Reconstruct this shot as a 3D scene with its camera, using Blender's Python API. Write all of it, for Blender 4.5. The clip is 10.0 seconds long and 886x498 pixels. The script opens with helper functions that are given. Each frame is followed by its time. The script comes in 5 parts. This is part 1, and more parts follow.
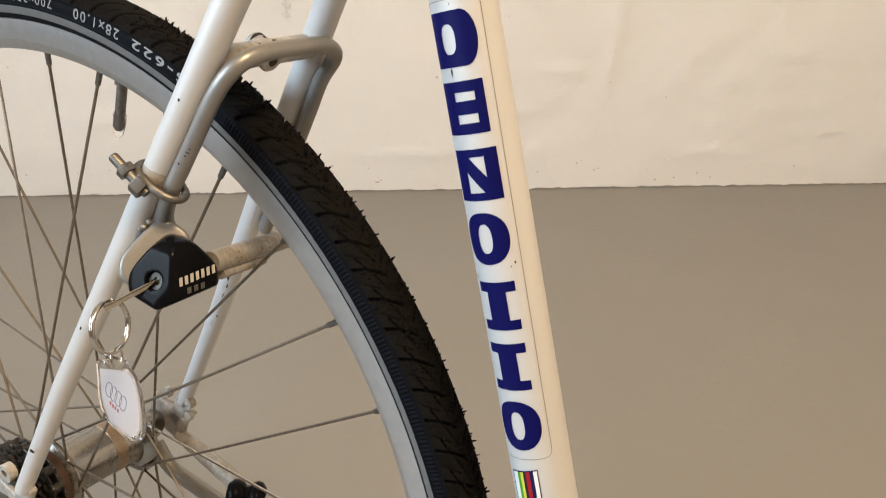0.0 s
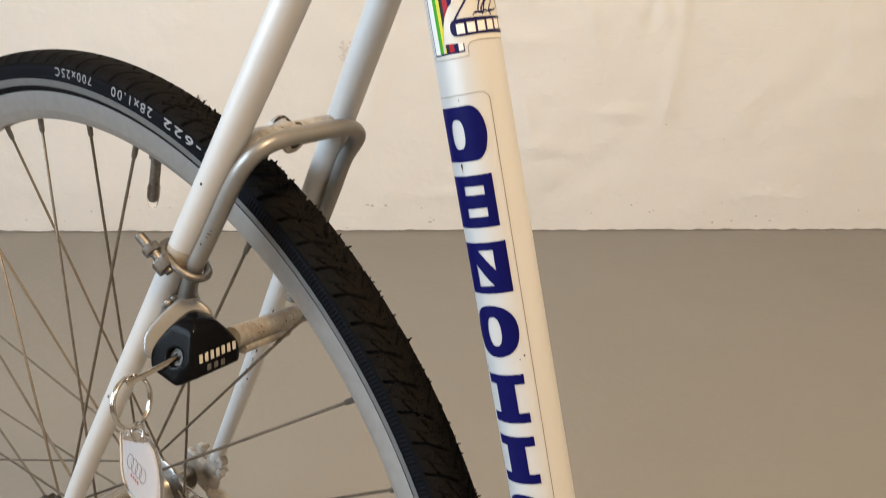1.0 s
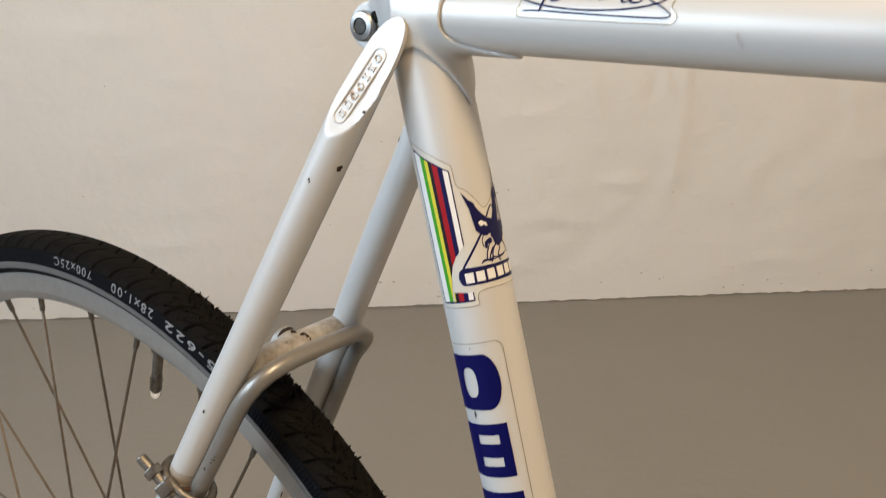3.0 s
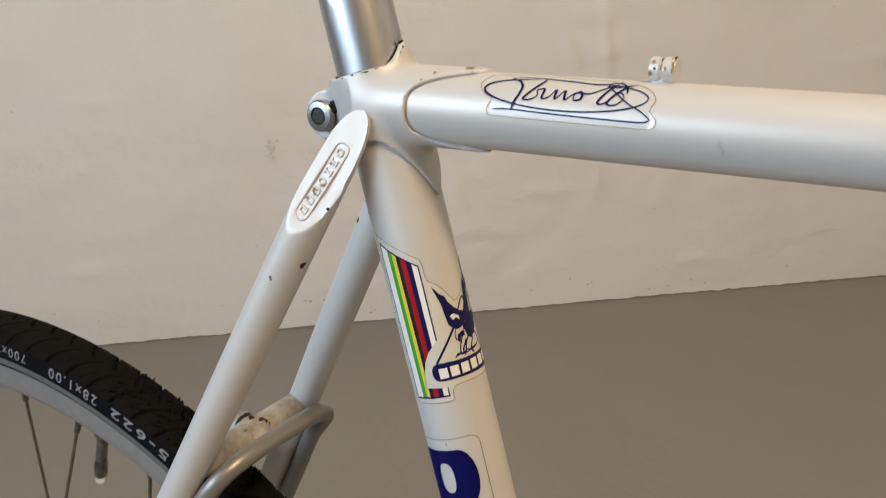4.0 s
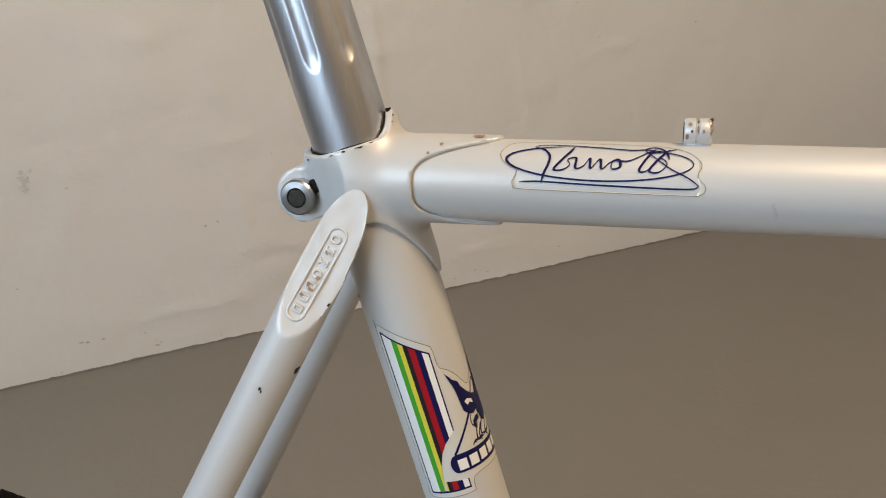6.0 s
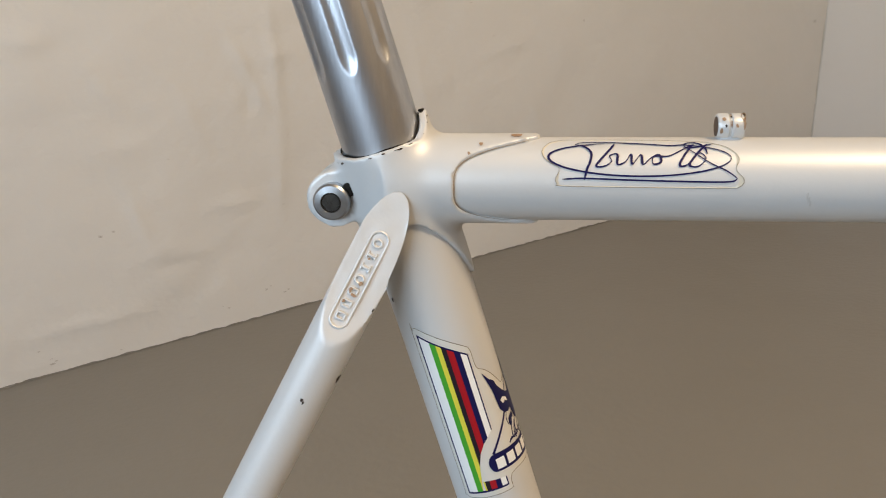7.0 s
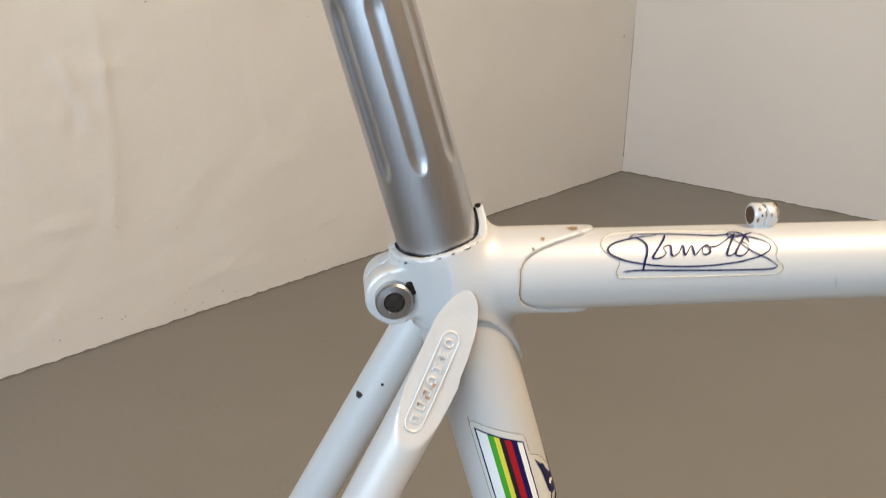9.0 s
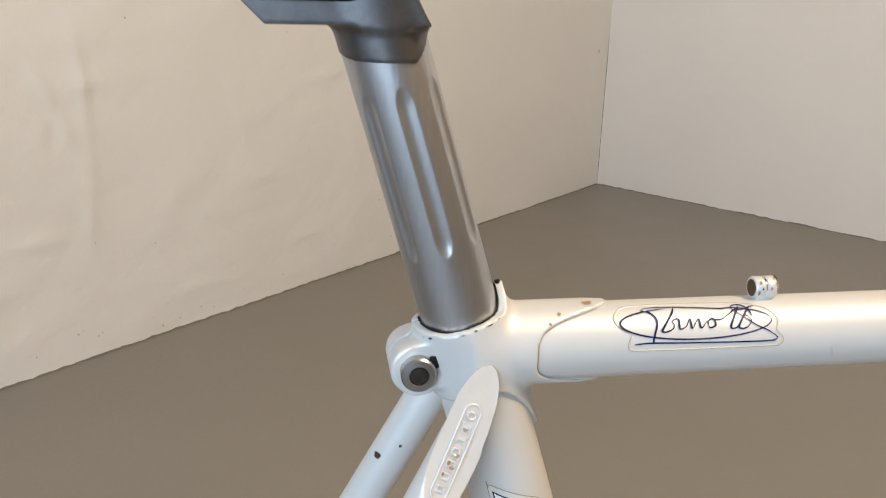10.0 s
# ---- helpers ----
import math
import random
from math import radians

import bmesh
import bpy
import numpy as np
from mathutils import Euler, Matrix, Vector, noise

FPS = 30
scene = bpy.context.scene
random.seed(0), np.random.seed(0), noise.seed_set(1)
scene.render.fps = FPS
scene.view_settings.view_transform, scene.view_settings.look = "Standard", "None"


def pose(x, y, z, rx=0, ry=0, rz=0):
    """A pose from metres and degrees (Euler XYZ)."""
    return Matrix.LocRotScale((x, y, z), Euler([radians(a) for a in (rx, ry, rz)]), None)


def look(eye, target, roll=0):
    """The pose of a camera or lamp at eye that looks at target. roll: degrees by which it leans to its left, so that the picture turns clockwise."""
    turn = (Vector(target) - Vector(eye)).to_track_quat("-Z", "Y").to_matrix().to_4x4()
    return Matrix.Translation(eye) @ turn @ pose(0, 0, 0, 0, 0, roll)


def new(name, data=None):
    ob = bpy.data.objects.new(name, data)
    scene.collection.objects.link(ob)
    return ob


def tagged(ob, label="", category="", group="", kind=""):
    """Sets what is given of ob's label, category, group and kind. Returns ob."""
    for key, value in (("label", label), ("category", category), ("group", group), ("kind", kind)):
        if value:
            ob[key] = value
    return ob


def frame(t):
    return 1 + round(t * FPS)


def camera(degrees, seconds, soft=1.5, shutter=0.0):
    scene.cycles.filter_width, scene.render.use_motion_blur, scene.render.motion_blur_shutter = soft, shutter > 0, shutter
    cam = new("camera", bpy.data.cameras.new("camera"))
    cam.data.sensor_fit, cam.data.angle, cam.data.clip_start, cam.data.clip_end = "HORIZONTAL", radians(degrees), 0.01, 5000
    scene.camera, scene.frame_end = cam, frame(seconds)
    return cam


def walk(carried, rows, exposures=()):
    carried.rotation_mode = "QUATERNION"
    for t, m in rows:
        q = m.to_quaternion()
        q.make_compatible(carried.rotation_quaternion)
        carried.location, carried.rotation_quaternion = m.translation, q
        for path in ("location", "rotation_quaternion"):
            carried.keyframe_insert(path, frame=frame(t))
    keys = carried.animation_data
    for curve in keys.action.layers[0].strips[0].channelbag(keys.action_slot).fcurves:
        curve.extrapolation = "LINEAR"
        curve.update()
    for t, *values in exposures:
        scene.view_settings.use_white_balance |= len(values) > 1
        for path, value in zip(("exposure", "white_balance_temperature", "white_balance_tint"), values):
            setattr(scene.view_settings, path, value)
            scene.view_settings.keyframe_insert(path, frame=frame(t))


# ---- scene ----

# ---------------------------------------------------------------- camera
cam = camera(54.6, 10.0, soft=1.0, shutter=0.5)
PATH = [
    (0, 0.4875, -0.3107, 0.7403, 67.083, -2.723, 32.352),
    (0.5, 0.4983, -0.2994, 0.7508, 67.829, -2.507, 34.656),
    (1, 0.4991, -0.2905, 0.7660, 68.905, -2.129, 36.448),
    (1.5, 0.4899, -0.2777, 0.7844, 69.767, -1.697, 37.514),
    (2, 0.4812, -0.2669, 0.8019, 70.561, -1.204, 38.019),
    (2.5, 0.4776, -0.2616, 0.8209, 71.339, -0.738, 37.853),
    (4, 0.4442, -0.2498, 0.8705, 71.694, 0.369, 30.708),
    (4.5, 0.4250, -0.2476, 0.8799, 71.660, 0.680, 27.002),
    (5, 0.4017, -0.2466, 0.8855, 71.614, 0.815, 22.355),
    (5.5, 0.3741, -0.2470, 0.8890, 71.455, 0.944, 17.421),
    (7, 0.3015, -0.2573, 0.8916, 71.048, 0.882, 5.478),
    (7.5, 0.2719, -0.2555, 0.8908, 71.412, 0.268, 0.953),
    (8, 0.2525, -0.2519, 0.8947, 71.175, 0.097, -1.643),
    (8.5, 0.2345, -0.2499, 0.9030, 71.158, -0.379, -4.359),
    (9, 0.2237, -0.2469, 0.9194, 71.317, -0.959, -6.674),
    (9.5, 0.2169, -0.2453, 0.9328, 71.423, -1.492, -7.712),
    (10, 0.2064, -0.2506, 0.9452, 71.808, -1.559, -8.370),
]
walk(cam, [(t, pose(x, y, z, rx, ry, rz)) for t, x, y, z, rx, ry, rz in PATH],
     exposures=[(0.0, 0.32, 6560, 9), (2.5, 0.00, 6500, 9), (4.5, -0.45, 6400, 9), (5.5, -0.51, 6340, 9), (7.5, -0.28, 6270, 9), (9.0, -0.10, 6220, 9), (10.0, -0.06, 6180, 9)])

# ---------------------------------------------------------------- room plan
CORNER = Vector((1.514, 3.510, 0.0))
U1 = Vector((-math.cos(radians(42.78)), -math.sin(radians(42.78)), 0.0))   # along the long wall, away from the corner
U2 = Vector((math.cos(radians(-48.83)), math.sin(radians(-48.83)), 0.0))   # along the end wall, away from the corner
LONG, WIDE, HIGH = 5.6, 4.4, 3.2

# ---------------------------------------------------------------- light
world = bpy.data.worlds.new("sky")
scene.world = world
world.use_nodes = True
wn = world.node_tree.nodes
sky = wn.new("ShaderNodeTexSky")
sky.sky_type, sky.sun_disc, sky.sun_elevation, sky.sun_rotation = "NISHITA", False, radians(35), radians(200)
world.node_tree.links.new(sky.outputs[0], wn["Background"].inputs[0])
wn["Background"].inputs[1].default_value = 0.12


def area_lamp(name, eye, target, sx, sy, watts, colour):
    data = bpy.data.lights.new(name, "AREA")
    data.shape, data.size, data.size_y, data.energy, data.color = "RECTANGLE", sx, sy, watts, colour
    ob = new(name, data)
    ob.matrix_world = look(eye, target)
    return ob


WINDOW_MID = CORNER + U1 * (LONG + 0.10) + U2 * 2.45 + Vector((0, 0, 1.65))
area_lamp("window_daylight", WINDOW_MID, WINDOW_MID - U1, 2.3, 1.3, 94.0, (0.63, 0.81, 1.0))
globe = bpy.data.lights.new("ceiling_light", "POINT")
globe.energy, globe.color, globe.shadow_soft_size = 156.0, (1.0, 0.735, 0.455), 0.20
new("ceiling_light", globe).matrix_world = pose(1.30, -0.44, 2.35)


# ---------------------------------------------------------------- materials
def material(name, colour, rough=0.5, metal=0.0, coat=0.0, second=None, scale=40.0, amount=0.5, bump=0.0, bump_scale=300.0,
             rough_var=0.0, stretch=(1, 1, 1), coat_rough=0.1, spec=0.5):
    """A surface with two tones mixed by coarse noise, and fine relief."""
    m = bpy.data.materials.new(name)
    m.use_nodes = True
    n, l = m.node_tree.nodes, m.node_tree.links
    b = n["Principled BSDF"]
    b.inputs["Roughness"].default_value, b.inputs["Metallic"].default_value = rough, metal
    b.inputs["Coat Weight"].default_value, b.inputs["Coat Roughness"].default_value = coat, coat_rough
    b.inputs["Base Color"].default_value, b.inputs["Specular IOR Level"].default_value = (*colour, 1), spec
    tc = n.new("ShaderNodeTexCoord")
    mp = n.new("ShaderNodeMapping")
    mp.inputs["Scale"].default_value = stretch
    l.new(tc.outputs["Object"], mp.inputs[0])
    if second:
        a = n.new("ShaderNodeTexNoise")
        a.inputs["Scale"].default_value, a.inputs["Detail"].default_value, a.inputs["Roughness"].default_value = scale, 6, 0.65
        l.new(mp.outputs[0], a.inputs["Vector"])
        r = n.new("ShaderNodeValToRGB")
        r.color_ramp.elements[0].position, r.color_ramp.elements[1].position = 0.5 - amount * 0.5, 0.5 + amount * 0.5
        r.color_ramp.elements[0].color, r.color_ramp.elements[1].color = (*colour, 1), (*second, 1)
        l.new(a.outputs[0], r.inputs[0])
        l.new(r.outputs[0], b.inputs["Base Color"])
        if rough_var:
            k = n.new("ShaderNodeMapRange")
            k.inputs["To Min"].default_value, k.inputs["To Max"].default_value = rough - rough_var, rough + rough_var
            l.new(a.outputs[0], k.inputs[0])
            l.new(k.outputs[0], b.inputs["Roughness"])
    if bump:
        f = n.new("ShaderNodeTexNoise")
        f.inputs["Scale"].default_value, f.inputs["Detail"].default_value = bump_scale, 5
        l.new(mp.outputs[0], f.inputs["Vector"])
        p = n.new("ShaderNodeBump")
        p.inputs["Strength"].default_value, p.inputs["Distance"].default_value = bump, 0.5 / bump_scale
        l.new(f.outputs[0], p.inputs["Height"])
        l.new(p.outputs[0], b.inputs["Normal"])
    return m


PAINT = material("pearl_white_enamel", (0.61, 0.604, 0.588), 0.42, 0.20, 0.12, (0.585, 0.575, 0.553), 30, 0.8, 0.05, 900, 0.05, coat_rough=0.28)
PAINT_SATIN = material("satin_white_enamel", (0.635, 0.622, 0.605), 0.46, 0.20, 0.18, (0.585, 0.575, 0.553), 30, 0.8, 0.08, 700, 0.05, coat_rough=0.32)
PAINT_DULL = material("worn_white_enamel", (0.52, 0.495, 0.45), 0.45, 0.0, 0.2, (0.24, 0.205, 0.16), 95, 0.38, 0.12, 500, 0.08, coat_rough=0.25)
CHIP = material("chipped_steel_and_hole_shade", (0.016, 0.012, 0.010), 0.7, 0.2, 0, (0.06, 0.036, 0.022), 900, 0.5, 0.4, 2000)
RUST = material("rust_stain", (0.20, 0.105, 0.05), 0.8, 0.0, 0, (0.42, 0.29, 0.18), 700, 0.7, 0.3, 2000)
BLUE = material("blue_decal_ink", (0.0025, 0.003, 0.060), 0.45, 0, 0.0, (0.0035, 0.004, 0.080), 260, 0.7, 0.04, 1500, spec=0.12)
NAVY = material("navy_decal_ink", (0.006, 0.006, 0.050), 0.40, 0, 0.0, (0.010, 0.009, 0.070), 260, 0.7, spec=0.2)
GREEN = material("green_decal_ink", (0.055, 0.30, 0.020), 0.36, 0, 0.05, (0.07, 0.34, 0.03), 260, 0.7, spec=0.2)
YELLOW = material("yellow_decal_ink", (0.66, 0.60, 0.05), 0.36, 0, 0.05, (0.60, 0.52, 0.06), 260, 0.7, spec=0.2)
BLACK_INK = material("black_decal_ink", (0.012, 0.010, 0.014), 0.36, 0, 0.05, (0.02, 0.014, 0.02), 260, 0.7, spec=0.2)
RED = material("red_decal_ink", (0.33, 0.006, 0.010), 0.36, 0, 0.05, (0.30, 0.012, 0.02), 260, 0.7, spec=0.2)
WHITE_INK = material("white_decal_ink", (0.80, 0.79, 0.76), 0.36, 0, 0.05, (0.76, 0.74, 0.70), 260, 0.7)
FILM = material("yellowed_decal_film", (0.62, 0.575, 0.47), 0.30, 0.15, 0.3, (0.58, 0.53, 0.42), 120, 0.7)
SCUFF = material("grey_scuff", (0.46, 0.44, 0.42), 0.5, 0, 0, (0.58, 0.56, 0.53), 900, 0.7)
FILM_EDGE = material("dirty_decal_edge", (0.12, 0.10, 0.07), 0.6, 0, 0, (0.32, 0.27, 0.19), 400, 0.6)
POST = material("brushed_aluminium", (0.58, 0.59, 0.615), 0.38, 1.0, 0, (0.42, 0.425, 0.44), 240, 0.6, 0.12, 700, 0.09, (1, 1, 0.10))
HEAD = material("cast_grey_aluminium", (0.20, 0.20, 0.205), 0.40, 1.0, 0, (0.12, 0.12, 0.125), 200, 0.6, 0.12, 1200, 0.08)
RIM = material("anodised_rim_aluminium", (0.56, 0.553, 0.54), 0.37, 0.78, 0, (0.46, 0.453, 0.44), 120, 0.6, 0.12, 900, 0.08)
STEEL = material("zinc_plated_steel", (0.27, 0.255, 0.23), 0.46, 0.9, 0, (0.12, 0.10, 0.08), 300, 0.6, 0.2, 1200, 0.1)
SPOKE = material("dull_steel_spoke", (0.27, 0.23, 0.185), 0.42, 0.9, 0, (0.15, 0.12, 0.09), 150, 0.6, 0.1, 1500, 0.1)
CHROME = material("polished_steel", (0.66, 0.63, 0.58), 0.18, 1.0, 0, (0.52, 0.48, 0.42), 300, 0.6)
SILVER = material("silver_lacquered_steel", (0.29, 0.28, 0.262), 0.42, 0.55, 0.1, (0.23, 0.215, 0.195), 90, 0.7, 0.08, 900, 0.06)
RUBBER = material("black_tyre_rubber", (0.0035, 0.004, 0.0058), 0.5, 0, 0, (0.0065, 0.007, 0.009), 120, 0.7, 0.25, 1500, 0.08, spec=0.04)
TREAD = material("dusty_tread_rubber", (0.0048, 0.0044, 0.0041), 0.72, 0, 0, (0.0098, 0.0086, 0.0074), 130, 0.6, 0.2, 1200, 0.08, spec=0.03)
STRIPE = material("grey_reflective_stripe", (0.17, 0.165, 0.155), 0.45, 0, 0, (0.12, 0.115, 0.11), 200, 0.6)
MARK = material("pale_tyre_print", (0.30, 0.30, 0.30), 0.6, 0, 0, (0.17, 0.17, 0.18), 500, 0.6)
PLASTIC = material("glossy_black_plastic", (0.0035, 0.0035, 0.004), 0.20, 0, 0.0, (0.006, 0.006, 0.007), 200, 0.6, 0.06, 900, 0.06, spec=0.06)
DARK = material("oily_dark_steel_and_socket_shade", (0.085, 0.078, 0.068), 0.40, 0.8, 0, (0.02, 0.017, 0.014), 250, 0.6, 0.3, 900, 0.12)
COPPER = material("copper_toned_band", (0.44, 0.36, 0.25), 0.36, 0.6, 0, (0.26, 0.15, 0.09), 300, 0.6)
PAPER = material("white_paper_insert", (0.74, 0.72, 0.73), 0.6, 0, 0, (0.70, 0.68, 0.69), 200, 0.6)
HALO = material("grey_print", (0.30, 0.30, 0.36), 0.5, 0, 0, (0.36, 0.36, 0.42), 300, 0.6)
PINK = material("red_print", (0.50, 0.10, 0.12), 0.5, 0, 0, (0.6, 0.2, 0.2), 300, 0.6)
PALE = material("pale_lock_print", (0.55, 0.52, 0.47), 0.5, 0, 0, (0.42, 0.39, 0.34), 500, 0.6)
LUG_DIRT = material("brown_edge_dirt", (0.20, 0.14, 0.085), 0.6, 0, 0, (0.42, 0.36, 0.28), 250, 0.5)
WASH = material("brown_rust_wash", (0.36, 0.29, 0.21), 0.45, 0, 0.2, (0.50, 0.46, 0.40), 300, 0.5)
BAR_STEEL = material("stained_grey_lock_bar", (0.42, 0.40, 0.365), 0.45, 0.3, 0, (0.20, 0.155, 0.11), 130, 0.5, 0.2, 700, 0.1)
GREASE = material("brown_grease", (0.035, 0.018, 0.010), 0.5, 0.2, 0, (0.10, 0.05, 0.025), 300, 0.6, 0.3, 900, 0.1)
DECAL_CLEAR = material("clear_decal_film", (0.66, 0.64, 0.585), 0.30, 0.10, 0.2, (0.63, 0.605, 0.545), 120, 0.7)
HUBMETAL = material("worn_hub_aluminium", (0.34, 0.32, 0.29), 0.26, 1.0, 0, (0.27, 0.25, 0.22), 90, 0.6, 0.08, 900, 0.08)
BOLT_STEEL = material("plain_bolt_steel", (0.42, 0.415, 0.41), 0.36, 1.0, 0, (0.30, 0.295, 0.29), 300, 0.6, 0.06, 1500, 0.06)
GRIME = material("black_grime", (0.010, 0.009, 0.008), 0.7, 0, 0, (0.03, 0.024, 0.018), 900, 0.5, spec=0.1)
ACRYLIC = bpy.data.materials.new("clear_acrylic")
ACRYLIC.use_nodes = True
_b = ACRYLIC.node_tree.nodes["Principled BSDF"]
_b.inputs["Base Color"].default_value, _b.inputs["Roughness"].default_value = (0.97, 0.95, 0.93, 1), 0.06
_b.inputs["Transmission Weight"].default_value, _b.inputs["IOR"].default_value = 1.0, 1.45


def wall_material(name, colour, second, depth=0.03):
    """Rough limewashed plaster: broad swells, trowel ridges, pits and stains."""
    m = material(name, colour, 0.85, 0, 0, second, 2.2, 0.9)
    n, l = m.node_tree.nodes, m.node_tree.links
    b = n["Principled BSDF"]
    tc = n.new("ShaderNodeTexCoord")
    heights = []
    for scale, detail, rough, gain, stretch in ((3.0, 4, 0.5, 0.65, (1, 1, 1)), (11.0, 5, 0.55, 0.22, (0.8, 0.8, 1.15)), (90.0, 4, 0.6, 0.022, (1, 1, 1))):
        mp = n.new("ShaderNodeMapping")
        mp.inputs["Scale"].default_value = stretch
        l.new(tc.outputs["Object"], mp.inputs[0])
        t = n.new("ShaderNodeTexNoise")
        t.inputs["Scale"].default_value, t.inputs["Detail"].default_value, t.inputs["Roughness"].default_value = scale, detail, rough
        l.new(mp.outputs[0], t.inputs["Vector"])
        g = n.new("ShaderNodeMath")
        g.operation, g.inputs[1].default_value = "MULTIPLY", gain
        l.new(t.outputs[0], g.inputs[0])
        heights.append(g)
    s = heights[0]
    for h in heights[1:]:
        a = n.new("ShaderNodeMath")
        a.operation = "ADD"
        l.new(s.outputs[0], a.inputs[0])
        l.new(h.outputs[0], a.inputs[1])
        s = a
    p = n.new("ShaderNodeBump")
    p.inputs["Strength"].default_value, p.inputs["Distance"].default_value = 0.7, depth
    l.new(s.outputs[0], p.inputs["Height"])
    l.new(p.outputs[0], b.inputs["Normal"])
    return m


PLASTER = wall_material("limewashed_plaster", (0.81, 0.79, 0.755), (0.76, 0.735, 0.695), 0.042)
SMOOTH = wall_material("smooth_plaster", (0.83, 0.815, 0.79), (0.79, 0.77, 0.74), 0.012)
# dark tones of the unseen ceiling and walls hold back bounced light
CEILING = wall_material("low_bounce_grey_plaster", (0.38, 0.345, 0.30), (0.33, 0.30, 0.26))
OCHRE = wall_material("low_bounce_ochre_plaster", (0.21, 0.17, 0.13), (0.17, 0.138, 0.105))
FLOOR = material("grey_floor_paint", (0.262, 0.244, 0.214), 0.40, 0, 0, (0.232, 0.214, 0.184), 1.6, 0.8, 0.10, 60, 0.08)


# ---------------------------------------------------------------- mesh tools
def mesh(name, verts, faces, smooth=40):
    me = bpy.data.meshes.new(name)
    me.from_pydata([tuple(map(float, v)) for v in verts], [], [tuple(map(int, f)) for f in faces])
    me.update()
    if smooth:
        me.polygons.foreach_set("use_smooth", [True] * len(me.polygons))
        me.set_sharp_from_angle(angle=radians(smooth))
    return me


def part(name, data, mat, parent=None, label=""):
    """Links one mesh as one object under a thing or a part."""
    if isinstance(data, bmesh.types.BMesh):
        me = bpy.data.meshes.new(name)
        data.to_mesh(me)
        data.free()
        data = me
    if not data.materials:
        data.materials.append(mat)
    ob = new(name, data)
    if parent:
        ob.parent = parent
    if label:
        ob["label"] = label
    return ob


def merge(*pairs):
    """Joins (verts, faces) pairs into one."""
    vs, fs, k = [], [], 0
    for v, f in pairs:
        vs += [tuple(p) for p in v]
        fs += [tuple(i + k for i in q) for q in f]
        k += len(v)
    return vs, fs


def frames_along(pts):
    pts = [Vector(p) for p in pts]
    tan = [(pts[min(i + 1, len(pts) - 1)] - pts[max(i - 1, 0)]).normalized() for i in range(len(pts))]
    side = tan[0].orthogonal().normalized()
    out = []
    for p, t in zip(pts, tan):
        side = (side - t * side.dot(t)).normalized()
        out.append((p, t, side, t.cross(side)))
    return out


def sweep(pts, radii, n=20, caps=True, closed=False):
    """A round bar along points."""
    if not hasattr(radii, "__len__"):
        radii = [radii] * len(pts)
    vs, fs = [], []
    fr = frames_along(pts)
    for (p, t, u, v), r in zip(fr, radii):
        for k in range(n):
            a = 2 * math.pi * k / n
            vs.append(p + (u * math.cos(a) + v * math.sin(a)) * r)
    m = len(pts)
    for i in range(m if closed else m - 1):
        for k in range(n):
            i2 = (i + 1) % m
            fs.append((i * n + k, i * n + (k + 1) % n, i2 * n + (k + 1) % n, i2 * n + k))
    if caps and not closed:
        fs.append(tuple(reversed(range(n))))
        fs.append(tuple(range((m - 1) * n, m * n)))
    return vs, fs


def spline(ctrl, step=0.002):
    """A smooth curve through control points."""
    p = [Vector(c) for c in ctrl]
    p = [p[0] * 2 - p[1]] + p + [p[-1] * 2 - p[-2]]
    out = []
    for i in range(1, len(p) - 2):
        k = max(2, int((p[i + 1] - p[i]).length / step))
        for j in range(k):
            t = j / k
            out.append(0.5 * ((2 * p[i]) + (p[i + 1] - p[i - 1]) * t + (2 * p[i - 1] - 5 * p[i] + 4 * p[i + 1] - p[i + 2]) * t * t
                              + (3 * p[i] - 3 * p[i + 1] + p[i + 2] - p[i - 1]) * t ** 3))
    out.append(p[-2])
    return out


def lathe(profile, m, n=32, closed=False):
    """Profile rows (radius, height) turned about the local z axis of the pose m."""
    vs, fs = [], []
    for r, h in profile:
        for k in range(n):
            a = 2 * math.pi * k / n
            vs.append(m @ Vector((r * math.cos(a), r * math.sin(a), h)))
    q = len(profile)
    for i in range(q if closed else q - 1):
        j = (i + 1) % q
        for k in range(n):
            fs.append((i * n + k, i * n + (k + 1) % n, j * n + (k + 1) % n, j * n + k))
    if not closed:
        if profile[0][0] > 1e-6:
            fs.append(tuple(reversed(range(n))))
        if profile[-1][0] > 1e-6:
            fs.append(tuple(range((q - 1) * n, q * n)))
    return vs, fs


def toward(p, d):
    """A pose at p whose z axis points along d."""
    return Matrix.Translation(p) @ Vector(d).to_track_quat("Z", "Y").to_matrix().to_4x4()


def soft_box(sx, sy, sz, m, bevel=0.002, seg=3):
    bm = bmesh.new()
    bmesh.ops.create_cube(bm, size=1.0, matrix=Matrix.Diagonal((sx, sy, sz, 1)))
    bmesh.ops.bevel(bm, geom=bm.edges[:], offset=bevel, segments=seg, affect="EDGES", profile=0.5)
    bm.transform(m)
    vs, fs = [v.co.copy() for v in bm.verts], [tuple(v.index for v in f.verts) for f in bm.faces]
    bm.free()
    return vs, fs


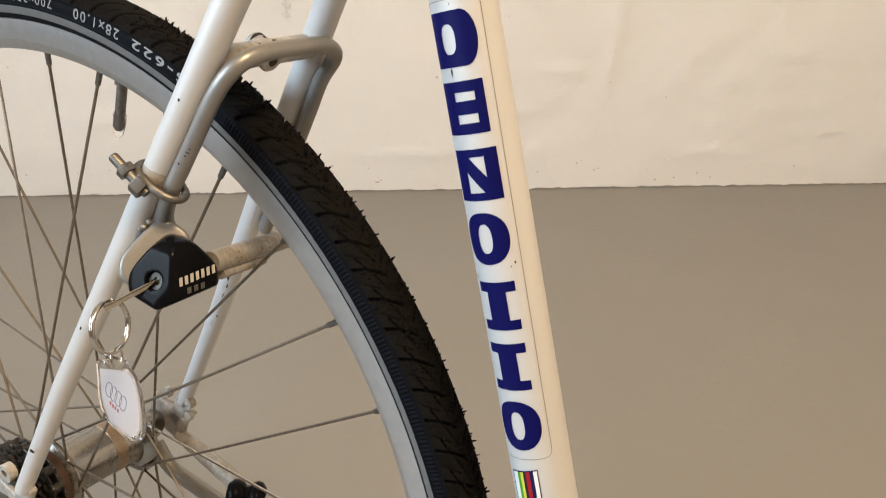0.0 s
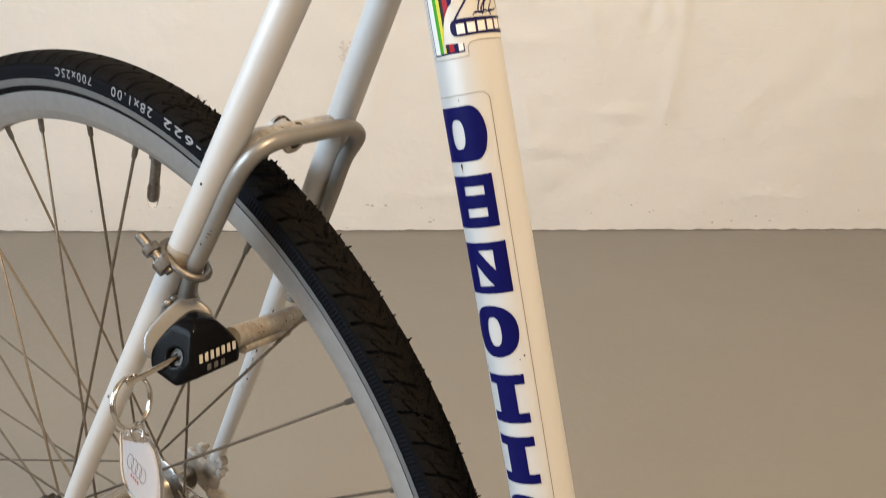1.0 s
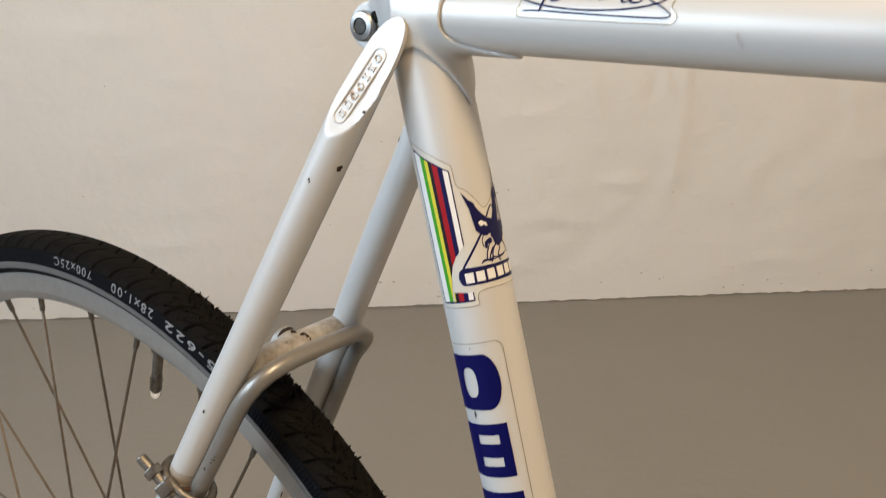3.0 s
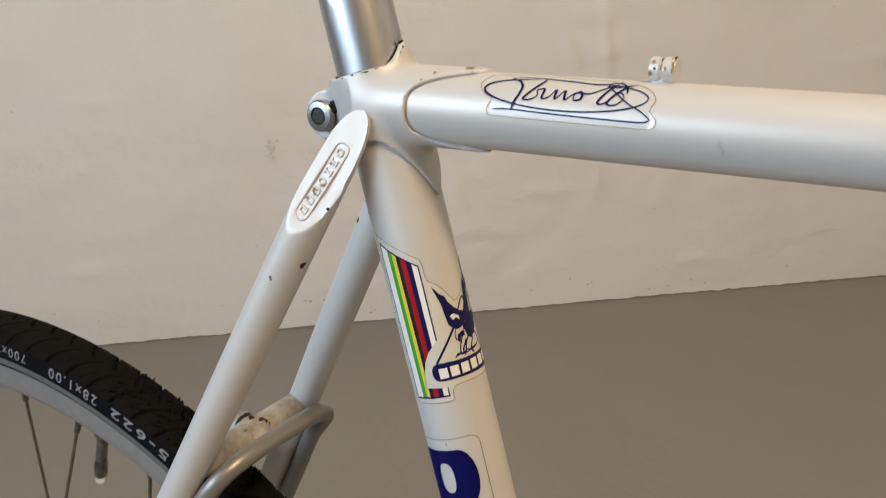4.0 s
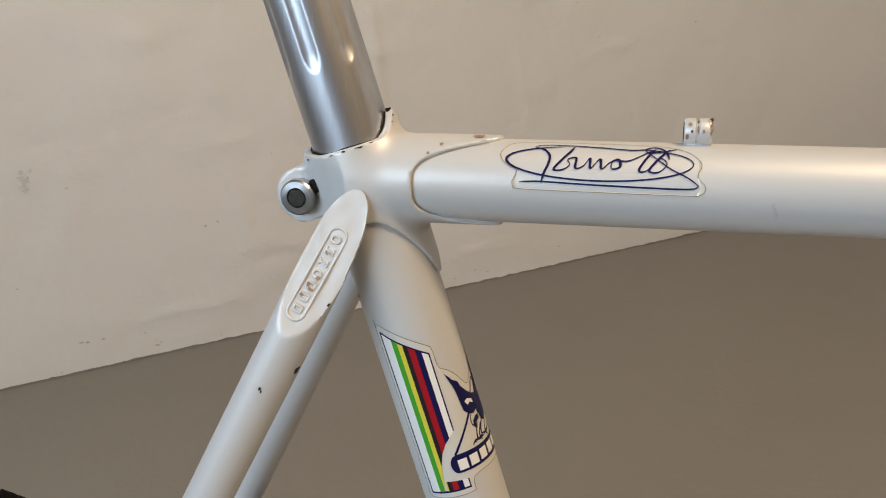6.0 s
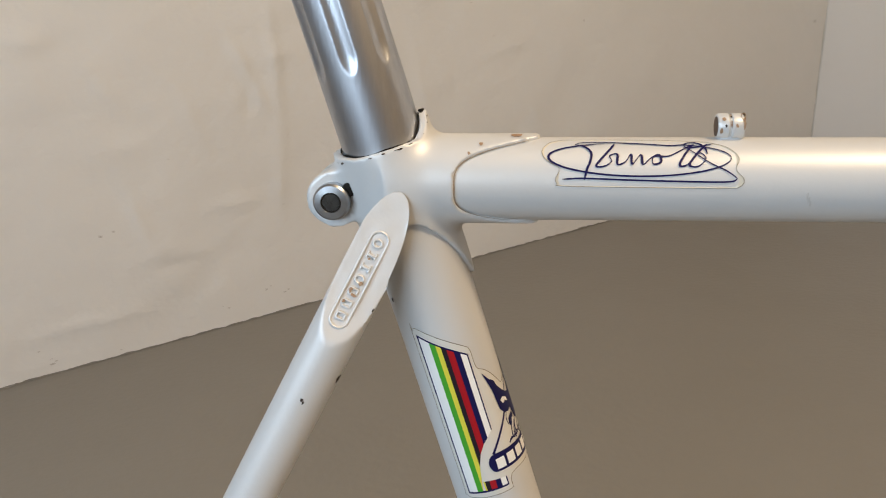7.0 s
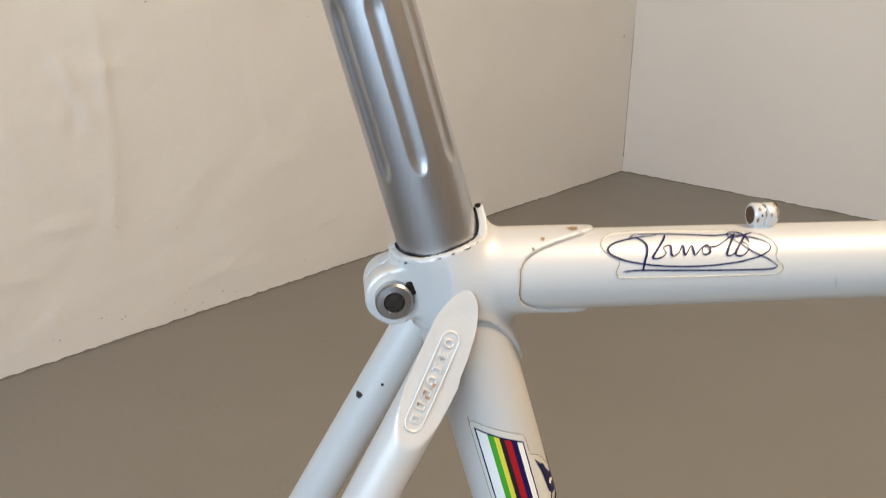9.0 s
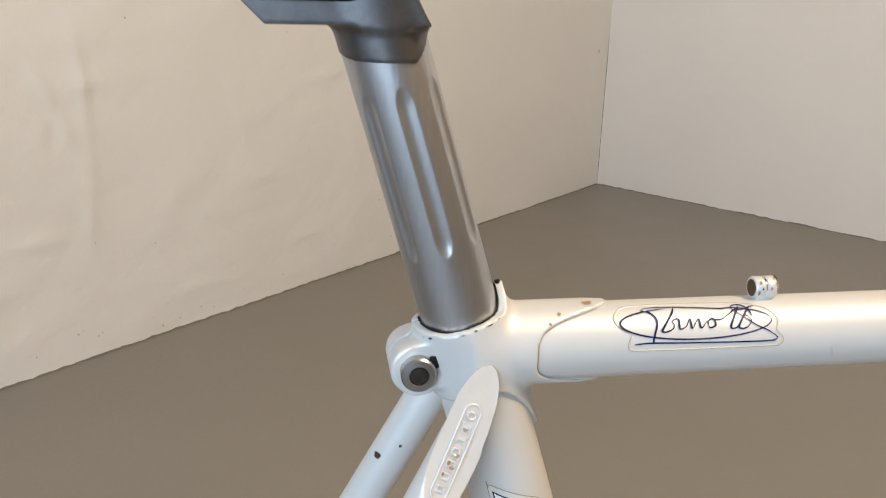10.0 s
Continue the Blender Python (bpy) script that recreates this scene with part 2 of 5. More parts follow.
def nets(field, lo, hi, step):
    """The zero surface of a distance field, as a mesh of quads (surface nets)."""
    ax = [np.arange(lo[i], hi[i] + step, step) for i in range(3)]
    d = field(*np.meshgrid(*ax, indexing="ij"))
    s = d < 0
    nx, ny, nz = d.shape
    total, count = np.zeros((nx - 1, ny - 1, nz - 1, 3)), np.zeros((nx - 1, ny - 1, nz - 1))
    cor = [(i, j, k) for i in (0, 1) for j in (0, 1) for k in (0, 1)]

    def cut(a, c):
        return a[c[0]:nx - 1 + c[0], c[1]:ny - 1 + c[1], c[2]:nz - 1 + c[2]]
    for a in cor:
        for i in range(3):
            if a[i] == 0:
                b = tuple(1 if j == i else a[j] for j in range(3))
                da, db = cut(d, a), cut(d, b)
                hit = (da < 0) != (db < 0)
                t = np.where(hit, da / np.where(hit, da - db, 1), 0)
                p = np.stack([np.full(t.shape, float(a[j])) if j != i else t for j in range(3)], -1)
                total += np.where(hit[..., None], p, 0)
                count += hit
    idx = np.full(count.shape, -1)
    got = np.argwhere(count > 0)
    idx[tuple(got.T)] = np.arange(len(got))
    verts = np.array(lo) + step * (got + total[tuple(got.T)] / count[tuple(got.T)][:, None])
    faces = []
    for i in range(3):
        j, k = (i + 1) % 3, (i + 2) % 3
        sl = [slice(1, -1)] * 3
        sl[i] = slice(0, -1)
        sh = [slice(1, -1)] * 3
        sh[i] = slice(1, None)
        flip = s[tuple(sl)] != s[tuple(sh)]
        e = np.argwhere(flip)
        base = e.copy()
        base[:, j] += 1
        base[:, k] += 1
        rising = s[tuple(sl)][tuple(e.T)]
        q = []
        for dj, dk in ((1, 1), (0, 1), (0, 0), (1, 0)):
            c = base.copy()
            c[:, j] -= dj
            c[:, k] -= dk
            q.append(idx[tuple(c.T)])
        q = np.stack(q, 1)
        q[~rising] = q[~rising][:, ::-1]
        faces.append(q)
    return verts, np.concatenate(faces)


def smin(a, b, k):
    h = np.clip(0.5 + 0.5 * (b - a) / k, 0, 1)
    return b + (a - b) * h - k * h * (1 - h)


def trapezoids(loops, onto, grain):
    """Fills plane loops of (a, s), by the even-odd rule, with strips narrow in a, each corner laid onto a surface."""
    cuts = sorted({round(p[0], 6) for lp in loops for p in lp})
    full = []
    for a, b in zip(cuts, cuts[1:]):
        k = max(1, math.ceil((b - a) / grain))
        full += [a + (b - a) * i / k for i in range(k)]
    full.append(cuts[-1])
    vs, fs = [], []
    for a, b in zip(full, full[1:]):
        mid, hits = (a + b) / 2, []
        for lp in loops:
            for p, q in zip(lp, lp[1:] + lp[:1]):
                if (p[0] - mid) * (q[0] - mid) < 0:
                    g = (q[1] - p[1]) / (q[0] - p[0])
                    hits.append((p[1] + g * (mid - p[0]), p[1] + g * (a - p[0]), p[1] + g * (b - p[0])))
        hits.sort()
        for lo, hi in zip(hits[::2], hits[1::2]):
            k = len(vs)
            vs += [onto(a, lo[1]), onto(b, lo[2]), onto(b, hi[2]), onto(a, hi[1])]
            fs.append((k, k + 1, k + 2, k + 3))
    return vs, fs


def ribbon(pts, width, onto):
    """A stroke of even width along plane points, laid onto a surface."""
    vs, fs = [], []
    for i, p in enumerate(pts):
        a, b = pts[max(i - 1, 0)], pts[min(i + 1, len(pts) - 1)]
        dx, dy = b[0] - a[0], b[1] - a[1]
        r = math.hypot(dx, dy) or 1.0
        ox, oy = -dy / r * width / 2, dx / r * width / 2
        vs += [onto(p[0] + ox, p[1] + oy), onto(p[0] - ox, p[1] - oy)]
        if i:
            fs.append((2 * i - 2, 2 * i - 1, 2 * i + 1, 2 * i))
    return vs, fs


def oval(ca, cs, ra, rs, n=40, power=2.0):
    out = []
    for k in range(n):
        t = 2 * math.pi * k / n
        c, s = math.cos(t), math.sin(t)
        out.append((ca + ra * math.copysign(abs(c) ** (2 / power), c), cs + rs * math.copysign(abs(s) ** (2 / power), s)))
    return out


def curve2(ctrl, step):
    return [(p.x, p.y) for p in spline([(a, b, 0) for a, b in ctrl], step)]


# ---------------------------------------------------------------- room
def slab(name, origin, along, length, z0, z1, thick, outward, mat, label, category, holes=()):
    """A wall: a thick panel with openings (from, to, sill, head) through it."""
    us, zs = [0.0, length], [z0, z1]
    for a, b, c, d in holes:
        us += [a, b]
        zs += [c, d]
    us, zs = sorted(set(us)), sorted(set(zs))
    bm = bmesh.new()

    def solid(i, j):
        if not (0 <= i < len(us) - 1 and 0 <= j < len(zs) - 1):
            return False
        um, zm = (us[i] + us[i + 1]) / 2, (zs[j] + zs[j + 1]) / 2
        return not any(a < um < b and c < zm < d for a, b, c, d in holes)

    def point(u, z, k):
        return bm.verts.new(origin + along * u + Vector((0, 0, z)) + outward * (thick * k))
    for i in range(len(us) - 1):
        for j in range(len(zs) - 1):
            if not solid(i, j):
                continue
            a, b, c, d = us[i], us[i + 1], zs[j], zs[j + 1]
            for k in (0, 1):
                bm.faces.new([point(a, c, k), point(b, c, k), point(b, d, k), point(a, d, k)])
            for di, dj, (p, q) in ((-1, 0, ((a, c), (a, d))), (1, 0, ((b, c), (b, d))), (0, -1, ((a, c), (b, c))), (0, 1, ((a, d), (b, d)))):
                if not solid(i + di, j + dj):
                    bm.faces.new([point(*p, 0), point(*q, 0), point(*q, 1), point(*p, 1)])
    bmesh.ops.remove_doubles(bm, verts=bm.verts[:], dist=1e-5)
    bmesh.ops.recalc_face_normals(bm, faces=bm.faces[:])
    return tagged(part(name, bm, mat), label, category, kind="structure")


def wall_relief(u, z, ridges=()):
    """How far the plaster swells into the room."""
    p = Vector((u, z, 3.7))
    d = 0.0045 * noise.noise(p * 2.1) + 0.0018 * noise.noise(p * 6.0) + 0.0011 * noise.noise(Vector((u * 15, z * 22, 1.0)))
    d += math.exp(-z / 0.012) * 0.0030 * noise.noise(Vector((u * 24, 0.3, 9.0)))
    for ru, rz, w, h, lean, amp in ridges:
        e = (u - ru - lean * (z - rz)) / w
        f = (z - rz) / h
        if abs(e) < 3 and abs(f) < 3:
            d += 1.1 * amp * math.exp(-e * e - f * f)
    return d


def rough_wall(name, origin, along, length, high, thick, inward, mat, label, ridges=()):
    """A thick plaster wall whose inner face swells and ripples."""
    us = np.arange(0, length + 0.001, 0.0107)
    us[-1] = length
    zs = np.concatenate([np.arange(0, 0.03, 0.006), np.arange(0.03, 1.25, 0.0122), np.arange(1.25, high + 0.001, 0.05)])
    zs[-1] = high
    vs, fs, m = [], [], len(zs)
    for u in us:
        for z in zs:
            vs.append(origin + along * u + inward * wall_relief(u, z, ridges) + Vector((0, 0, z)))
    for i in range(len(us) - 1):
        for j in range(m - 1):
            k = i * m + j
            fs.append((k, k + 1, k + m + 1, k + m))
    k = len(vs)
    vs += [origin + along * u + Vector((0, 0, z)) - inward * w for w in (0.012, thick) for u, z in ((0, 0), (length, 0), (length, high), (0, high))]
    fs += [(k + a, k + b, k + c, k + d) for a, b, c, d in ((4, 5, 6, 7), (0, 1, 5, 4), (1, 2, 6, 5), (2, 3, 7, 6), (3, 0, 4, 7))]
    return tagged(part(name, mesh(name, vs, fs, 60), mat), label, "wall", kind="structure")


def paint_edge(name, origin, along, length, inward, seed, ridges=()):
    """Floor paint brushed unevenly up the foot of a wall."""
    vs, fs = [], []
    n = int(length / 0.004)
    for i in range(n + 1):
        u = length * i / n
        top = 0.0035 + 0.0035 * noise.noise(Vector((u * 9, seed, 0))) + 0.0030 * noise.noise(Vector((u * 37, seed, 4))) + 0.0060 * max(0.0, noise.noise(Vector((u * 70, seed, 8))) - 0.30)
        top = max(0.0006, top)
        for z in (0.0, top):
            vs.append(origin + along * u + inward * (wall_relief(u, z, ridges) + 0.0016) + Vector((0, 0, z)))
        vs.append(origin + along * u + inward * (wall_relief(u, top, ridges) - 0.003) + Vector((0, 0, top)))
        if i:
            k = 3 * i
            fs += [(k - 3, k, k + 1, k - 2), (k - 2, k + 1, k + 2, k - 1)]
    return tagged(part(name, mesh(name, vs, fs, 30), FLOOR), "ragged edge of grey floor paint along the wall foot", "trim", kind="structure")


E1, E2 = -U1, -U2
RIDGES = [(2.49, 0.62, 0.016, 0.16, 0.05, 0.0050), (2.56, 0.62, 0.016, 0.09, 0.45, 0.0060), (2.50, 0.38, 0.020, 0.12, -0.06, 0.0045), (2.62, 0.32, 0.06, 0.016, 0.0, 0.0045), (2.78, 0.22, 0.10, 0.014, 0.0, 0.0040),
          (2.30, 0.30, 0.03, 0.03, 0.0, 0.003), (2.05, 0.55, 0.020, 0.12, 0.2, 0.003), (1.62, 0.42, 0.018, 0.06, 0.3, 0.003), (2.20, 0.10, 0.09, 0.014, 0.0, 0.0035), (3.25, 0.35, 0.020, 0.10, -0.2, 0.003),
          (1.80, 0.16, 0.07, 0.015, 0.0, 0.003), (2.40, 0.98, 0.020, 0.14, 0.1, 0.0045), (3.00, 0.10, 0.12, 0.015, 0.0, 0.004), (2.90, 0.62, 0.020, 0.06, 0.5, 0.0035), (2.72, 0.55, 0.018, 0.07, 0.3, 0.004)]
ridge_rnd = random.Random(17)
for _ in range(34):
    w, h, amp = ridge_rnd.uniform(0.014, 0.022), ridge_rnd.uniform(0.03, 0.09), ridge_rnd.uniform(0.002, 0.0045) * ridge_rnd.choice((1, 1, -1))
    w, h, lean = (w, h, ridge_rnd.uniform(-0.6, 0.6)) if ridge_rnd.random() < 0.4 else (h, w, 0.0)
    RIDGES.append((ridge_rnd.uniform(1.3, 4.2), ridge_rnd.uniform(0.05, 1.05), w, h, lean, amp))
rough_wall("wall_north", CORNER, U1, LONG, HIGH, 0.25, U2, PLASTER, "uneven limewashed plaster wall above a grey floor", RIDGES)
rough_wall("wall_east", CORNER, U2, WIDE, HIGH, 0.25, U1, SMOOTH, "off-white plastered end wall meeting the floor")
paint_edge("trim_north", CORNER, U1, LONG, U2, 3.0, RIDGES)
paint_edge("trim_east", CORNER, U2, WIDE, U1, 7.0)


def wall_spot(name, blobs, mat, label):
    """Marks on the long wall: blobs of (along, height, half width, half height)."""
    rnd = random.Random(8)
    vs, fs = [], []
    for u, z, ru, rz in blobs:
        lp = [(p + rnd.uniform(-.3, .3) * ru, q + rnd.uniform(-.3, .3) * rz) for p, q in oval(u, z, ru, rz, 12)]
        vs, fs = merge((vs, fs), trapezoids([lp], lambda a, b: CORNER + U1 * a + U2 * (wall_relief(a, b, RIDGES) + 0.0009) + Vector((0, 0, b)), 0.004))
    return tagged(part(name, mesh(name, vs, fs, 0), mat), label, "wall mark", kind="stuff")


STAIN = material("faint_grey_smudge", (0.62, 0.595, 0.56), 0.9, 0, 0, (0.72, 0.695, 0.655), 150, 0.7)
PIT = material("dark_plaster_pit", (0.46, 0.43, 0.39), 0.9, 0, 0, (0.62, 0.58, 0.53), 300, 0.7)
rnd = random.Random(21)
wall_spot("smudge", [(3.32 + rnd.gauss(0, 0.006), 0.460 + rnd.gauss(0, 0.013), rnd.uniform(0.0008, 0.0035), rnd.uniform(0.001, 0.005)) for _ in range(44)], STAIN, "small grey smudge on the plaster wall")
wall_spot("plaster_pit", [(3.10, 0.026, 0.006, 0.0025), (3.09, 0.031, 0.003, 0.002), (2.955, 0.300, 0.003, 0.003), (2.925, 0.306, 0.0025, 0.0025), (3.262, 0.073, 0.006, 0.0025), (3.25, 0.071, 0.004, 0.003), (0.082, 0.612, 0.007, 0.007)]
          + [(rnd.uniform(1.2, 4.2), rnd.choice((rnd.uniform(0.01, 0.08), rnd.uniform(0.02, 0.9))), rnd.uniform(0.001, 0.0035), rnd.uniform(0.001, 0.003)) for _ in range(46)], PIT, "small dark pits in the plaster wall")
# unseen walls added to close the room, darkened to cut fill
slab("wall_south", CORNER + U2 * WIDE, U1, LONG, 0.0, HIGH, 0.25, U2, OCHRE, "plain unseen ochre wall, dark to hold back bounced light", "wall")
slab("wall_west", CORNER + U1 * LONG + E2 * 0.25, U2, WIDE + 0.5, 0.0, HIGH, 0.25, U1, OCHRE, "unseen ochre end wall, dark against bounce, with a window opening", "wall",
     holes=[(1.55, 3.85, 1.00, 2.30)])


def flat(name, z, up, mat, label, category):
    o = CORNER + E1 * 0.3 + E2 * 0.3
    a, b = U1 * (LONG + 0.6), U2 * (WIDE + 0.6)
    vs = [o, o + a, o + a + b, o + b]
    vs = [v + Vector((0, 0, z)) for v in vs] + [v + Vector((0, 0, z + up)) for v in vs]
    fs = [(0, 1, 2, 3), (4, 5, 6, 7), (0, 1, 5, 4), (1, 2, 6, 5), (2, 3, 7, 6), (3, 0, 4, 7)]
    bm = bmesh.new()
    bv = [bm.verts.new(v) for v in vs]
    for f in fs:
        bm.faces.new([bv[i] for i in f])
    bmesh.ops.recalc_face_normals(bm, faces=bm.faces[:])
    return tagged(part(name, bm, mat), label, category, kind="structure")


flat("floor", 0.0, -0.2, FLOOR, "smooth grey painted concrete floor, slightly worn", "floor")
flat("ceiling", HIGH, 0.2, CEILING, "plain unseen greyish ceiling, dark to hold back bounced light", "ceiling")


# ---------------------------------------------------------------- bicycle: root
LEAN_DEG = math.degrees(math.atan(0.0209))
bicycle = tagged(new("bicycle"), "white steel racing bicycle with blue decals standing on a grey floor", "bicycle")
bicycle.matrix_world = pose(0, 0, 0, -LEAN_DEG)

HUB = Vector((0.0, 0.0, 0.338))
ST_A, ST_D, ST_F = Vector((0.3535, -0.003, 0.4977)), Vector((-0.2825, 0.0085, 0.9593)), Vector((0.9593, 0, 0.2825))
RIGHT = Vector((0, -1, 0))
ST_R, TT_R, POST_R = 0.0147, 0.0134, 0.0135
TT_Z, TT_X = 0.8222, 0.258


def on_seat(a, s, lift=0.00022):
    """A point of the seat tube: a degrees from the right side towards the front, s millimetres up from the reference."""
    a = radians(a)
    return ST_A + ST_D * (s / 1000) + (RIGHT * math.cos(a) + ST_F * math.sin(a)) * (ST_R + lift)


def top_y(x):
    """The top tube runs very slightly to the left."""
    return -0.0020 + 0.0190 * (x - 0.258)


def on_top(x, a, lift=0.00022):
    """A point of the top tube: x millimetres ahead of the seat axis, a degrees up from the right side."""
    a = radians(a)
    return Vector((TT_X + x / 1000, top_y(TT_X + x / 1000), TT_Z)) + (RIGHT * math.cos(a) + Vector((0, 0, 1)) * math.sin(a)) * (TT_R + lift)


def chips(name, spots, onto, mat, parent, label=""):
    """Small ragged flakes of missing paint, each a piece of its own."""
    rnd = random.Random(5)
    for a, s, ra, rs in spots:
        lp = [(p + rnd.uniform(-.25, .25) * ra, q + rnd.uniform(-.25, .25) * rs) for p, q in oval(a, s, ra, rs, 17)]
        part(name, mesh(name, *trapezoids([lp], onto, 3), 0), mat, parent, label)


# seat tube, bottom bracket and its decals
seat_tube = part("seat_tube", mesh("seat_tube", *sweep([ST_A + ST_D * s for s in (-0.226, -0.1, 0.0, 0.1, 0.2, 0.3, 0.345)], ST_R, 64)), PAINT, bicycle, "pearl white enamelled seat tube")
BB = ST_A + ST_D * -0.232
part("bottom_bracket", mesh("bottom_bracket", *lathe([(0.017, -0.034), (0.0205, -0.034), (0.0205, 0.034), (0.017, 0.034)], toward(BB, (0, 1, 0)), 48)), PAINT, bicycle)

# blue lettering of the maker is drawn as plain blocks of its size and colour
LEFT_A = -46
# (low s, high s, kind)
BLOCKS = [(180.5, 203.5, "half_round"), (152.0, 174.5, "block"), (123.0, 145.5, "slant"), (92.5, 116.0, "ring"),
          (63.5, 86.0, "stem"), (34.5, 57.0, "stem"), (3.0, 27.5, "ring")]
for lo, hi, kind in BLOCKS:
    mid = (lo + hi) / 2
    if kind == "ring":
        loops = [oval(-1, mid + 1.6, 43, (hi - lo) / 2, 48, 2.2), oval(-1, mid + 1.6, 13, (hi - lo) * 0.28, 40, 2.4)]
    elif kind == "half_round":
        loops = [[(LEFT_A, lo), (20, lo)] + [(20 + 24 * math.sin(t), mid - (hi - lo) / 2 * math.cos(t)) for t in np.linspace(0.1, math.pi - 0.1, 16)] + [(20, hi), (LEFT_A, hi)],
                 oval(-6, mid, 13, 6.2, 30, 2.6)]
    elif kind == "block":
        loops = [[(LEFT_A, lo), (40, lo), (40, hi), (LEFT_A, hi)], [(-13, lo + 4.6), (24, lo + 4.6), (24, lo + 8.4), (-13, lo + 8.4)], [(-13, hi - 8.4), (24, hi - 8.4), (24, hi - 4.6), (-13, hi - 4.6)]]
    elif kind == "slant":
        loops = [[(-42, lo), (44, lo), (44, hi), (-42, hi)], [(-7, hi - 3.4), (21, hi - 3.4), (21, lo + 10.0)], [(-15, hi - 9.5), (-15, lo + 3.4), (14, lo + 3.4)]]
    else:
        loops = [[(-36, lo), (37, lo), (37, lo + 4.6), (19, lo + 4.6), (19, hi - 4.6), (37, hi - 4.6), (37, hi), (-36, hi), (-36, hi - 4.6), (-17, hi - 4.6), (-17, lo + 4.6), (-36, lo + 4.6)]]
    part("decal_block", mesh("decal_block", *trapezoids(loops, on_seat, 3), 30), BLUE, seat_tube, "dark blue printed block of the maker's mark")


def outline(loop, width, onto, close=True):
    pts = loop + loop[:2] if close else loop
    return ribbon(pts, width, onto)


def seat_mm(x, s):
    """Plane millimetres round and along the seat tube."""
    return on_seat(math.degrees(x / (ST_R * 1000)), s, 0.00016)


RD = ST_R * 1000 * math.pi / 180
film_loop = []
for c0, c1, t0 in ((58 * RD - 4, 204.0, 0.0), (-58 * RD + 4, 204.0, 90.0), (-58 * RD + 4, 4.0, 180.0), (54 * RD - 4, 4.0, 270.0)):
    film_loop += [(c0 + 4 * math.cos(radians(t0 + d)), c1 + 4 * math.sin(radians(t0 + d))) for d in range(0, 91, 10)]
dense = []
for p, q in zip(film_loop, film_loop[1:] + film_loop[:1]):
    k = max(1, int(math.dist(p, q) / 2))
    dense += [(p[0] + (q[0] - p[0]) * i / k, p[1] + (q[1] - p[1]) * i / k) for i in range(k)]
part("decal_edge", mesh("decal_edge", *outline(dense, 0.28, seat_mm), 0), FILM_EDGE, seat_tube, "thin dirt-darkened edge of a clear decal")


def stripes(parent, left, right, bottom, top_left, top_right, notch=None):
    """The band of coloured stripes, with a slanting top edge."""
    cols = [(0.00, 0.034, NAVY), (0.034, 0.246, WHITE_INK), (0.246, 0.371, GREEN), (0.371, 0.475, YELLOW), (0.475, 0.578, BLACK_INK),
            (0.578, 0.715, RED), (0.715, 0.841, NAVY), (0.841, 0.969, WHITE_INK), (0.969, 1.0, NAVY)]
    w = right - left

    def top(f):
        return top_left + (top_right - top_left) * f
    for f0, f1, mat in cols:
        b0 = b1 = bottom + 0.9
        if notch:
            b0, b1 = max(b0, notch(f0)), max(b1, notch(f1))
        lp = [(left + w * f0, b0), (left + w * f1, b1), (left + w * f1, top(f1) - 0.7), (left + w * f0, top(f0) - 0.7)]
        part("decal_stripe", mesh("decal_stripe", *trapezoids([lp], lambda a, s: on_seat(a, s, 0.00024), 3), 30), mat, parent)
    lp = [(left, top_left - 0.7), (right, top_right - 0.7), (right, top_right), (left, top_left)]
    part("decal_stripe", mesh("decal_stripe", *trapezoids([lp], lambda a, s: on_seat(a, s, 0.00024), 3), 30), NAVY, parent)


def cut_round(f):
    """Where the pale border of the emblem covers the stripes."""
    a = -27.7 + 59 * f
    return 225.5 if a < -2 else 233 + 3.5 * min(1, (a + 2) / 3.7) + 5.9 * max(0, min(1, (a - 1.7) / 10.3)) ** 0.8 + 4.4 * max(0, (a - 12) / 18)


stripes(seat_tube, -27.7, 31.3, 224.6, 287.4, 276.2, notch=cut_round)
stripes(seat_tube, -35, 22, -60, -7.2, -5.0)
for f0, f1, mat in ((0.440, 0.475, YELLOW), (0.475, 0.578, BLACK_INK), (0.578, 0.715, RED), (0.715, 0.841, NAVY), (0.841, 0.969, WHITE_INK), (0.969, 1.0, NAVY)):
    lp = [(-27.7 + 59 * f0, 225.5), (-27.7 + 59 * f1, 225.5), (-27.7 + 59 * f1, 229.9 - 1.6 * f1), (-27.7 + 59 * f0, 229.9 - 1.6 * f0)]
    part("decal_stripe", mesh("decal_stripe", *trapezoids([lp], lambda a, s: on_seat(a, s, 0.00024), 3), 30), mat, seat_tube)
part("decal_stripe", mesh("decal_stripe", *trapezoids([[(-27.7, 224.8), (31.3, 224.8), (31.3, 225.6), (-27.7, 225.6)]], on_seat, 3), 30), NAVY, seat_tube)
# emblem: plain shapes in the decal's colours
lift2 = lambda a, s: on_seat(a, s, 0.00030)
lift3 = lambda a, s: on_seat(a, s, 0.00038)
banner = [(26, 231.1)] + [(22 - 9 * math.sin(t), 234.6 - 3.4 * math.cos(t)) for t in np.linspace(0.2, math.pi - 0.2, 12)] + [(26, 238.1), (62, 237.6), (128, 237.0), (128, 230.2), (60, 230.9)]
part("emblem_banner", mesh("emblem_banner", *trapezoids([banner], lift2, 3), 30), NAVY, seat_tube, "navy emblem band with pale bars")
for k in range(6):
    a0 = 23 + k * 17
    part("emblem_bar", mesh("emblem_bar", *trapezoids([[(a0, 232.1), (a0 + 13, 232.0), (a0 + 13, 236.0), (a0, 236.1)]], lift3, 3), 30), WHITE_INK, seat_tube)
